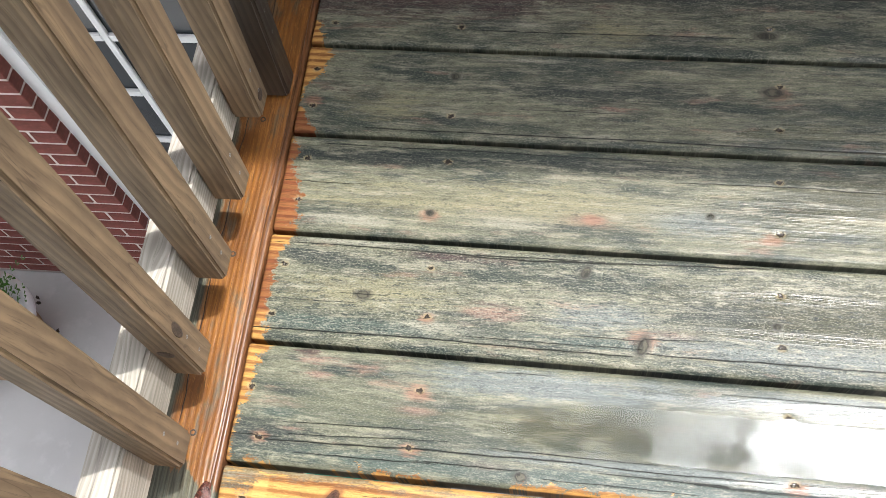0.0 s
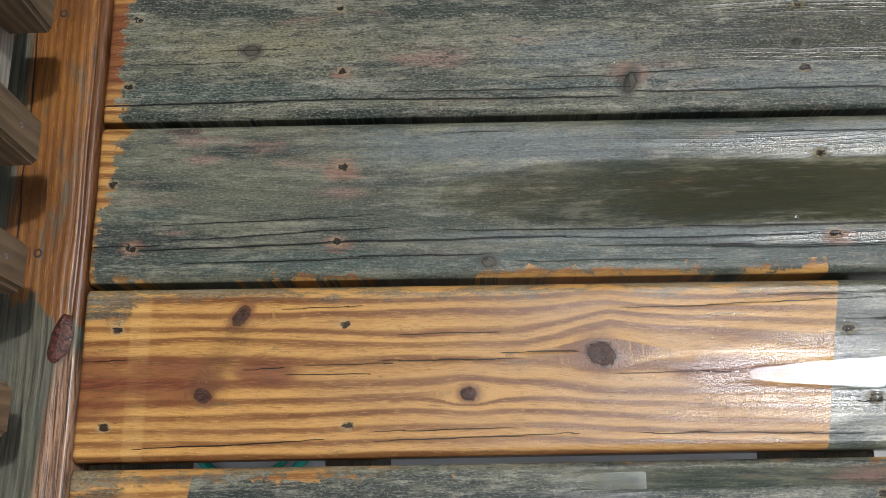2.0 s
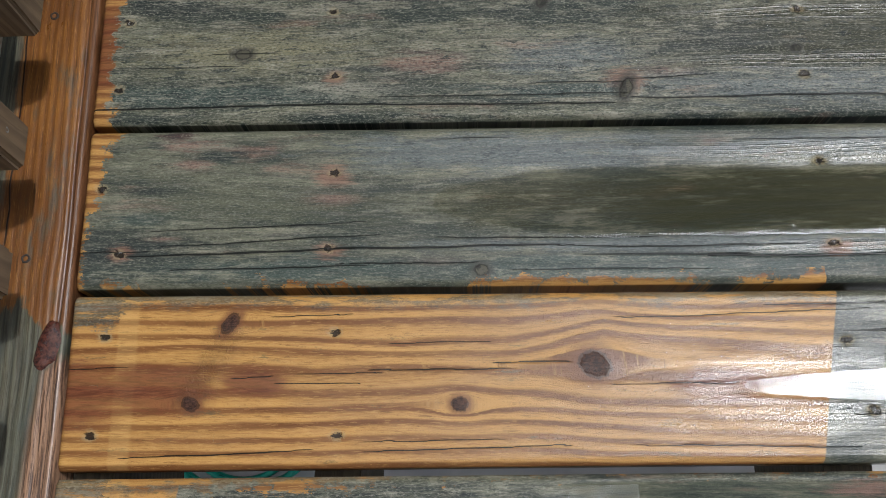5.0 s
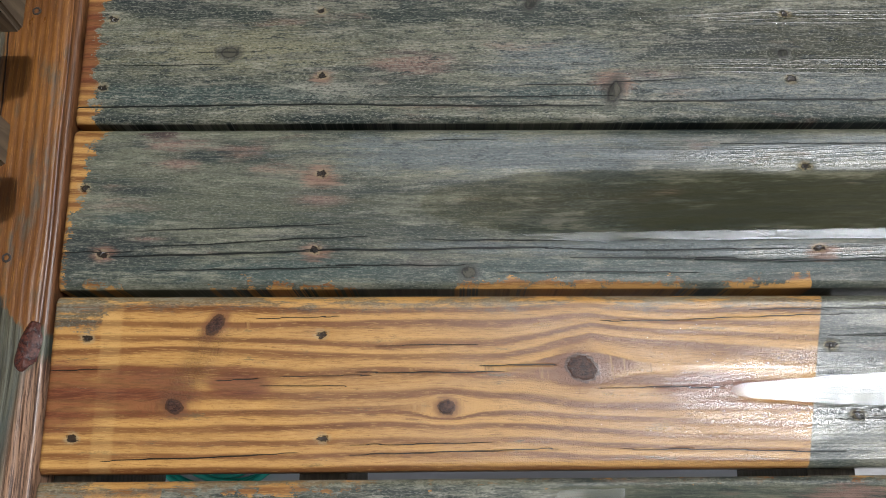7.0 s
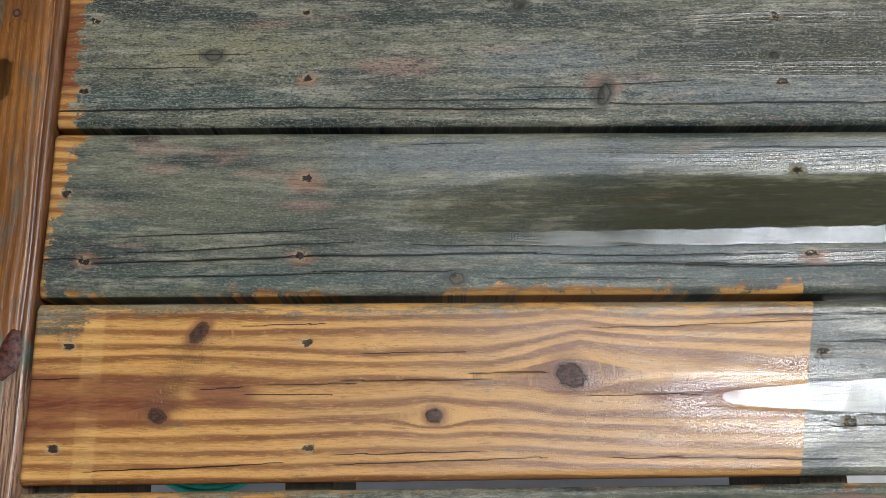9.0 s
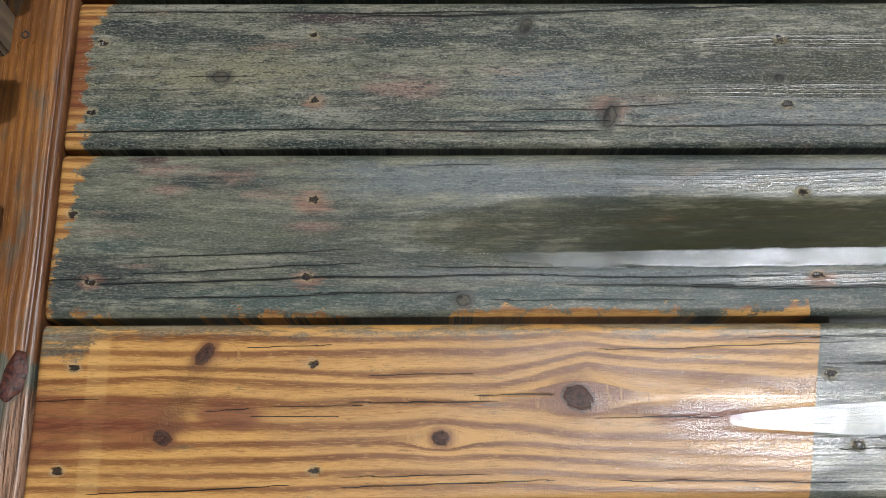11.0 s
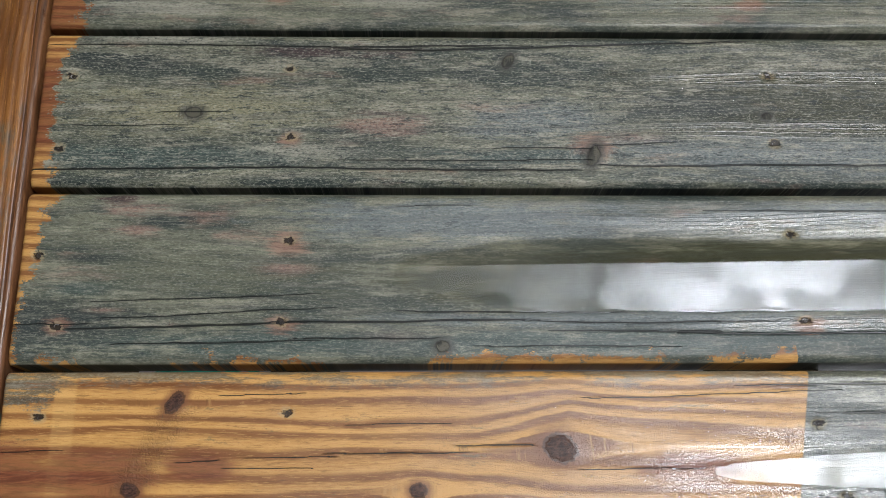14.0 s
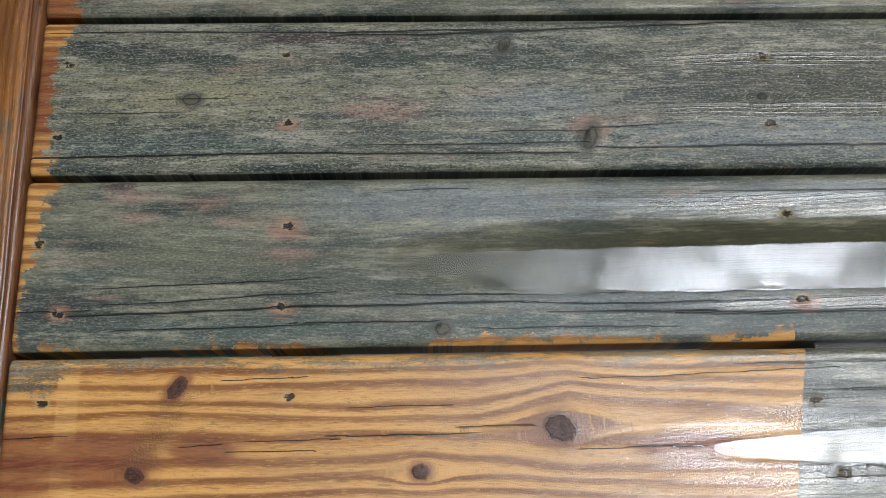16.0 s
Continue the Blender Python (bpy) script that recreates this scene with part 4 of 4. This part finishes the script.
# border board beside the plank ends, with a split sliver along its inner edge
def border_board():
    prof = [(-0.002, -THICK), (-0.002, -0.003), (-0.0028, -0.0005), (-0.005, 0.0012), (-0.0085, 0.0010), (-0.0103, -0.0004), (-0.0113, -0.0035),
            (-0.0123, -0.0004), (-0.0145, 0.0004), (-0.030, -0.0002), (-0.050, 0.0), (-0.064, -0.0001), (-0.090, -0.0004), (-0.120, 0.0), (-0.137, -0.0006), (-0.140, -0.004), (-0.140, -THICK)]
    bm = bmesh.new()
    steps = int((Y_HIGH - Y_LOW) / 0.008)
    rows = []
    for i in range(steps + 1):
        y = Y_LOW + (Y_HIGH - Y_LOW) * i / steps
        j = 0.0008 * math.sin(y * 11) + 0.0005 * math.sin(y * 37 + 1)
        cut = 1.0 if y > 0.125 else max(0.0, 1 - (0.125 - y) / 0.02)
        row = []
        for k, (px, pz) in enumerate(prof):
            if k == 6:
                pz = pz * cut
            row.append(bm.verts.new((px + (j if 4 < k < 8 else 0), y, pz)))
        rows.append(row)
    for a, b in zip(rows, rows[1:]):
        for k in range(len(prof) - 1):
            bm.faces.new((a[k], b[k], b[k + 1], a[k + 1]))
    bmesh.ops.recalc_face_normals(bm, faces=bm.faces[:])
    return bm


border = part("border_plank", border_board(), BORDER, deck, "orange cleaned border plank with green stains and a split edge", True)
for y in (0.173, 0.40, 0.60, -0.05):
    nail = new("nail", NAIL_DARK)
    nail.parent = border
    nail.matrix_basis = pose(-0.044, y, -0.0004)


def blob(cx, cy, cz, rx, ry, rz, seed, segs=20):
    bm = bmesh.new()
    bmesh.ops.create_uvsphere(bm, u_segments=segs, v_segments=segs // 2, radius=1.0)
    rs = random.Random(seed)
    ph = rs.uniform(0, 6)
    for vert in bm.verts:
        a = math.atan2(vert.co.y, vert.co.x)
        k = 1 + 0.07 * math.sin(3 * a + ph) + 0.03 * math.sin(7 * a)
        vert.co = Vector((cx + vert.co.x * rx * k, cy + vert.co.y * ry * k, cz + vert.co.z * rz))
    return bm


knot_form = blob(0, 0, 0, 0.0095, 0.0205, 0.0042, 3, 28)
for vert in knot_form.verts:
    # a leaning teardrop narrow at its upper end
    vert.co.x *= 1.10 - 8.0 * vert.co.y
    vert.co.x += 0.16 * vert.co.y
    vert.co += Vector((-0.0165, 0.100, -0.0006))
part("border_knot", knot_form, KNOTWOOD, border, "dark red raised knot", True)

for x in (0.012, 0.215, 0.622, 1.03, 1.43, 1.84, 2.24):
    part("joist", box(x - 0.019, x + 0.019, Y_LOW, Y_HIGH, -0.22, -THICK - 0.001), JOIST, deck)
part("rim_joist", box(-0.135, -0.097, Y_LOW, Y_HIGH, -0.22, -THICK - 0.001), JOIST, deck)
for x, y in ((-0.116, -1.3), (-0.116, 1.05), (2.2, -1.3), (2.2, 1.05)):
    part("deck_post", box(x - 0.045, x + 0.045, y - 0.045, y + 0.045, -2.35, -0.221, 0.004), JOIST, deck)


# ---- standing water ----
def puddle(x0, x1, y0, y1, z, label):
    """A flat sheet of water filling a hollow of a board; its shore is where the wood rises through it."""
    bm = bmesh.new()
    bmesh.ops.create_grid(bm, x_segments=40, y_segments=6, size=0.5, matrix=Matrix.Translation(((x0 + x1) / 2, (y0 + y1) / 2, z)) @ Matrix.Diagonal((x1 - x0, y1 - y0, 1, 1)))
    return tagged(mesh_object("puddle", bm, WATER), label, "puddle")


puddle(0.22, 1.6, 0.146 + 0.030, 0.146 + 0.104, -0.00165, "long shallow puddle lying on a grey deck board")
puddle(0.49, 1.2, 0.040, 0.080, -0.0015, "small puddle across the cleaned edge of a board")
puddle(0.375, 0.45, -0.146 + 0.114, -0.146 + 0.133, -0.0012, "thin puddle on a grey deck board")


def droplets():
    """Beads of water on the cleaned board and its neighbours."""
    rs = random.Random(4)
    bm = bmesh.new()
    for k in range(1500):
        x, y = rs.gauss(0.54, 0.055), rs.uniform(0.022, 0.112)
        r = rs.uniform(0.0003, 0.0009)
        if k % 5 == 0:
            # rows of beads on the ridges of the board behind
            x = rs.uniform(0.44, 0.78)
            y = 0.292 + rs.choice((0.046, 0.050, 0.055, 0.080, 0.087, 0.092, 0.100)) - 0.014 * x + 0.0025 * math.sin(x * 21) + rs.gauss(0, 0.0006)
            r = rs.uniform(0.0003, 0.0008)
        elif k % 12 == 2:
            # fat beads along the shore of the small puddle
            x, y = rs.uniform(0.50, 0.68), 0.060 + rs.choice((-1, 1)) * (0.0175 + abs(rs.gauss(0, 0.004)))
            r = rs.uniform(0.0006, 0.0017)
        elif k % 5 == 1:
            x, y = rs.uniform(0.35, 0.80), rs.uniform(0.44, 0.55)
            r = rs.uniform(0.0003, 0.0008)
        if x > 0.50 and abs(y - 0.060) < 0.017:
            continue
        v = y % PITCH
        z = -0.0009 * max(0.0, 1 - ((v - 0.07) / 0.06) ** 2)
        top = bm.verts.new((x, y, z + r * 0.28))
        loop = [bm.verts.new((x + r * 1.5 * math.cos(a), y + r * math.sin(a), z - 0.0003)) for a in (0, 1.05, 2.1, 3.14, 4.19, 5.24)]
        mid = [bm.verts.new((x + r * 1.1 * math.cos(a), y + r * 0.72 * math.sin(a), z + r * 0.16)) for a in (0, 1.05, 2.1, 3.14, 4.19, 5.24)]
        for i in range(6):
            j = (i + 1) % 6
            bm.faces.new((loop[i], loop[j], mid[j], mid[i]))
            bm.faces.new((mid[i], mid[j], top))
    return bm


drops = mesh_object("water_drops", droplets(), DROP, None, "", True)
tagged(drops, "small clear water drops beaded on the wet boards", "drops", kind="stuff")

# a flat drop for the fixed pale spot at the puddle's shore
dome = bmesh.new()
bmesh.ops.create_uvsphere(dome, u_segments=20, v_segments=12, radius=0.0052)
bmesh.ops.delete(dome, geom=[vert for vert in dome.verts if vert.co.z < -0.0002], context="VERTS")
bubble = mesh_object("bubble", dome, DROP, None, "", True)
bubble.location = (0.590, 0.187, -0.00163)
bubble.scale = (0.85, 0.75, 0.3)
tagged(bubble, "clear flat drop at the shore of the long puddle", "bubble")

# ---- railing ----
LEAN = (0.045, 0.008)
railing = tagged(empty("railing", (-0.05, 0, 0)), "weathered wooden deck railing with square balusters", "railing")


def rail_part(name, bm, mat, label=""):
    for vert in bm.verts:
        vert.co.x += LEAN[0] * (vert.co.z - 0.08) + 0.05
        vert.co.y += LEAN[1] * (vert.co.z - 0.08)
    return part(name, bm, mat, railing, label)


KNOTTED = {2: ((-0.030, 0.2183, 0.150, 0.009, 0.0008, 0.010), (-0.0095, 0.234, 0.190, 0.0008, 0.006, 0.020)), 5: ((-0.0095, 0.566, 0.11, 0.0008, 0.008, 0.009),)}


def baluster(y, seed):
    rs = random.Random(seed)
    w = 0.038
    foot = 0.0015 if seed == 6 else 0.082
    bm = box(-0.0475, -0.0475 + w, y, y + w, foot, 0.92)
    bm.edges.ensure_lookup_table()
    bmesh.ops.bevel(bm, geom=bm.edges[:], offset=0.0035, segments=3, affect="EDGES")
    for vert in bm.verts:
        vert.co.x += rs.uniform(-0.0002, 0.0002)
    # number 6 gets the copy with the eave's shade painted in
    ob = rail_part("baluster", bm, BALUSTER_SHADED if seed == 6 else BALUSTER, "dark baluster standing on the border plank, eave shade in its colour" if seed == 6 else "")
    for kx, ky, kz, ra, rb, rc in KNOTTED.get(seed, ()):
        knot = blob(kx + 0.05 + LEAN[0] * (kz - 0.08), ky, kz, ra, rb, rc, seed, 14)
        part("knot", knot, KNOTWOOD_DRY, ob, "", True)
    for dz in (0.035, 0.075):
        nail = new("nail", NAIL_PALE)
        nail.parent = ob
        nail.matrix_basis = pose(-0.0095 + 0.05 + LEAN[0] * dz, y + 0.019, 0.082 + dz, 0, 90, 0) @ Matrix.Scale(0.6, 4)
    return ob


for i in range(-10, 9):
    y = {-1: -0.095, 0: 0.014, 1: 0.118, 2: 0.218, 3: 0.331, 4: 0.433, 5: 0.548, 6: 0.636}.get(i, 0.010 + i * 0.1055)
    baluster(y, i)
rail_part("bottom_rail", box(-0.0875, -0.0485, Y_LOW + 0.01, Y_HIGH - 0.01, 0.064, 0.152, 0.004), RAIL, "pale grey weathered lower rail")
rail_part("top_rail", box(-0.0875, -0.0485, Y_LOW + 0.01, Y_HIGH - 0.01, 0.83, 0.918, 0.004), RAIL)
for y in (Y_LOW + 0.045, Y_HIGH - 0.05):
    rail_part("rail_post", box(-0.1785, -0.0885, y - 0.045, y + 0.045, -0.2, 1.0, 0.004), RAIL)

# ---- house, patio and ground ----
GROUND_Z, WALL_Y, GLASS_Y = -2.35, 1.29, 1.39
bm = bmesh.new()
bmesh.ops.create_grid(bm, x_segments=8, y_segments=8, size=600.0, matrix=Matrix.Translation((0, 0, GROUND_Z - 0.06)))
tagged(mesh_object("ground", bm, GRASS), "green lawn around the house", "ground", kind="structure")
tagged(mesh_object("patio", box(-7, 6, -5, WALL_Y, GROUND_Z - 0.12, GROUND_Z, 0.01), CONCRETE), "pale grey concrete patio below the deck", "patio", kind="structure")

WIN_X0, WIN_X1, WIN_Z0, WIN_Z1 = -1.19, 0.30, -2.02, -0.25
house = tagged(empty("house_wall", (0, WALL_Y, 0)), "red brick house wall with pale mortar", "wall", kind="structure")


def house_box(name, x0, x1, y0, y1, z0, z1, mat, bevel=0.0, parent=None, label=""):
    bm = box(x0, x1, y0 - WALL_Y, y1 - WALL_Y, z0, z1, bevel)
    return part(name, bm, mat, parent or house, label)


BACK = WALL_Y + 0.003
LAID_X, LAID_Z = WIN_X0 - 1.06, GROUND_Z + 30 * 0.0675 + 0.003
house_box("mortar_bed", LAID_X, WIN_X0 - 0.016, BACK, WALL_Y + 0.25, GROUND_Z - 0.1, LAID_Z, MORTAR)
house_box("brickwork", -7, LAID_X, WALL_Y, WALL_Y + 0.25, GROUND_Z - 0.1, EAVE_Z - 0.002, BRICKWORK)
house_box("brickwork", LAID_X, WIN_X0, WALL_Y, WALL_Y + 0.25, LAID_Z, EAVE_Z - 0.002, BRICKWORK)
house_box("brickwork", WIN_X1, 7, WALL_Y, WALL_Y + 0.25, GROUND_Z - 0.1, EAVE_Z - 0.002, BRICKWORK)
house_box("brickwork", WIN_X0, WIN_X1, WALL_Y, WALL_Y + 0.25, GROUND_Z - 0.1, WIN_Z0, BRICKWORK)
house_box("brickwork", WIN_X0, WIN_X1, WALL_Y, WALL_Y + 0.25, WIN_Z1, EAVE_Z - 0.002, BRICKWORK)

win = tagged(empty("window_1", (0, GLASS_Y, 0)), "white framed house window with muntin bars", "window", kind="structure")


def win_box(name, x0, x1, y0, y1, z0, z1, mat, bevel=0.003):
    return part(name, box(x0, x1, y0 - GLASS_Y, y1 - GLASS_Y, z0, z1, bevel), mat, win)


win_box("casing", WIN_X0 - 0.016, WIN_X0 + 0.040, WALL_Y + 0.045, GLASS_Y - 0.031, WIN_Z0, WIN_Z1, WHITE)
win_box("window_frame", WIN_X0 + 0.002, WIN_X0 + 0.055, GLASS_Y - 0.03, GLASS_Y + 0.04, WIN_Z0, WIN_Z1, WHITE)
win_box("window_frame", WIN_X1 - 0.055, WIN_X1 - 0.002, GLASS_Y - 0.03, GLASS_Y + 0.04, WIN_Z0, WIN_Z1, WHITE)
win_box("window_frame", WIN_X0 + 0.056, WIN_X1 - 0.056, GLASS_Y - 0.03, GLASS_Y + 0.04, WIN_Z1 - 0.055, WIN_Z1 - 0.002, WHITE)
win_box("window_sill", WIN_X0 + 0.056, WIN_X1 - 0.056, GLASS_Y - 0.06, GLASS_Y + 0.04, WIN_Z0 + 0.002, WIN_Z0 + 0.055, WHITE)
part("pane", box(WIN_X0 + 0.05, WIN_X1 - 0.05, -0.002, 0.004, WIN_Z0 + 0.05, WIN_Z1 - 0.05), GLASS, win, "dark reflecting glass")
for x in (-0.893, -0.49, -0.10):
    win_box("muntin", x - 0.011, x + 0.011, GLASS_Y - 0.014, GLASS_Y - 0.003, WIN_Z0 + 0.056, WIN_Z1 - 0.056, WHITE, 0.002)
for z in (-0.585, -0.845, -1.105, -1.365, -1.625):
    for a, b in ((WIN_X0 + 0.056, -0.905), (-0.881, -0.502), (-0.478, -0.112), (-0.088, WIN_X1 - 0.056)):
        win_box("muntin", a, b, GLASS_Y - 0.014, GLASS_Y - 0.003, z - 0.014, z + 0.014, WHITE, 0.002)

# eave over the deck
roof = tagged(empty("roof_eave", (0, EAVE_Y, EAVE_Z)), "dark house eave above the far side of the deck", "roof", kind="structure")
part("soffit", box(-7, 7, 0, 0.6, 0, 0.02), DARKSOFFIT, roof)
part("fascia", box(-7, 7, -0.025, -0.001, -0.02, 0.17, 0.004), DARKSOFFIT, roof)
bm = box(-7, 7, -0.05, 4.0, 0.0, 0.03)
for vert in bm.verts:
    vert.co.z += 0.18 + 0.45 * (vert.co.y + 0.05)
part("roof_slope", bm, SHINGLE, roof)


# flower pot with a fern
def lathe(profile, segs=40):
    bm = bmesh.new()
    loops = [[bm.verts.new((r * math.cos(2 * math.pi * i / segs), r * math.sin(2 * math.pi * i / segs), z)) for i in range(segs)] for r, z in profile]
    for a, b in zip(loops, loops[1:]):
        for i in range(segs):
            bm.faces.new((a[i], a[(i + 1) % segs], b[(i + 1) % segs], b[i]))
    bm.faces.new(loops[0][::-1])
    bm.faces.new(loops[-1])
    return bm


POT = (-1.86, 0.93, GROUND_Z)
pot = tagged(empty("flower_pot", POT), "white rimmed clay flower pot on the patio", "pot")
part("pot_body", lathe(((0.13, 0.0), (0.16, 0.12), (0.185, 0.25), (0.19, 0.29))), TERRACOTTA, pot, "", True)
part("pot_rim", lathe(((0.19, 0.285), (0.215, 0.29), (0.22, 0.33), (0.21, 0.345), (0.19, 0.345), (0.18, 0.32))), WHITE, pot, "thick white rim", True)
part("pot_soil", lathe(((0.17, 0.29), (0.175, 0.318), (0.08, 0.325), (0.01, 0.326))), SOIL, pot)


def fern():
    rs = random.Random(12)
    bm = bmesh.new()
    for _ in range(520):
        a, lift, length = rs.uniform(0, 6.28), rs.uniform(0.6, 1.5), rs.uniform(0.17, 0.30)
        way = Vector((math.cos(a) * math.cos(lift), math.sin(a) * math.cos(lift), math.sin(lift)))
        side = Vector((-math.sin(a), math.cos(a), 0))
        root = Vector((rs.uniform(-0.06, 0.06), rs.uniform(-0.06, 0.06), 0))
        for k in range(1, 9):
            s = k / 8
            c = root + way * length * s + Vector((0, 0, -0.10 * s * s))
            size = 0.038 * (1.1 - s) + 0.009
            for sg in (-1, 1):
                tip = c + side * sg * size + way * size * 0.5 + Vector((0, 0, rs.uniform(-0.01, 0.01)))
                bm.faces.new([bm.verts.new(c - way * 0.006), bm.verts.new((c + tip) / 2 + way * 0.007), bm.verts.new(tip), bm.verts.new((c + tip) / 2 - way * 0.007)])
    return bm


plant = mesh_object("fern", fern(), LEAF)
plant.location = (POT[0], POT[1], POT[2] + 0.345)
tagged(plant, "bright green bushy fern growing in the pot", "plant")


# a coil of hose under the deck, seen through the gaps
def hose():
    bm = bmesh.new()
    ring = []
    turns, n = 4, 260
    for i in range(n):
        a = 2 * math.pi * turns * i / n
        r = 0.16 + 0.05 * i / n
        c = Vector((-0.44 + r * math.cos(a) * 1.35 + 0.03 * math.sin(a * 0.7), 0.29 + r * math.sin(a) * 1.35, GROUND_Z + 0.012 + 0.014 * (i / n) * turns * 0.6))
        out = Vector((math.cos(a), math.sin(a), 0))
        ring.append([bm.verts.new(c + (out * math.cos(k * 1.0472) + Vector((0, 0, 1)) * math.sin(k * 1.0472)) * 0.011) for k in range(6)])
    for a, b in zip(ring, ring[1:]):
        for k in range(6):
            bm.faces.new((a[k], a[(k + 1) % 6], b[(k + 1) % 6], b[k]))
    return bm


tagged(mesh_object("garden_hose", hose(), HOSE, None, "", True), "turquoise garden hose coiled on the patio", "hose")

# dead leaves on the patio
for k in range(14):
    rs = random.Random(100 + k)
    bm = bmesh.new()
    s = rs.uniform(0.006, 0.012)
    pts = [bm.verts.new((s * math.cos(a) * (1.5 if i % 3 == 0 else 0.9), s * 0.7 * math.sin(a), 0.006 * (i % 2))) for i, a in enumerate([j * 0.785 for j in range(8)])]
    bm.faces.new(pts)
    leaf = mesh_object("dead_leaf", bm, DEADLEAF)
    leaf.matrix_basis = pose(rs.uniform(-2.0, -1.3), rs.uniform(0.2, 1.2), GROUND_Z + 0.002, 0, 0, rs.uniform(0, 360))
    tagged(leaf, "small dark dead leaf lying on the patio", "leaf", "patio leaves")

# bricks of the house wall, below and beside the window
def brick_mesh(length):
    bm = box(-length / 2, length / 2, 0, 0.10, -0.0285, 0.0285, 0.003, 1)
    me = bpy.data.meshes.new("brick")
    bm.to_mesh(me)
    bm.free()
    me.materials.append(BRICK)
    return me


LONG, HALF = brick_mesh(0.203), brick_mesh(0.096)
for course in range(30):
    z = GROUND_Z + 0.035 + course * 0.0675
    x = WIN_X0 - 0.012 - (0.1015 if course % 2 else 0.048)
    if course % 2 == 0:
        ob = new("brick", HALF)
        ob.parent = house
        ob.location = (x, 0, z)
        x -= 0.048 + 0.010 + 0.1015
    for k in range(5):
        ob = new("brick", LONG)
        ob.parent = house
        ob.location = (x, 0, z)
        x -= 0.213
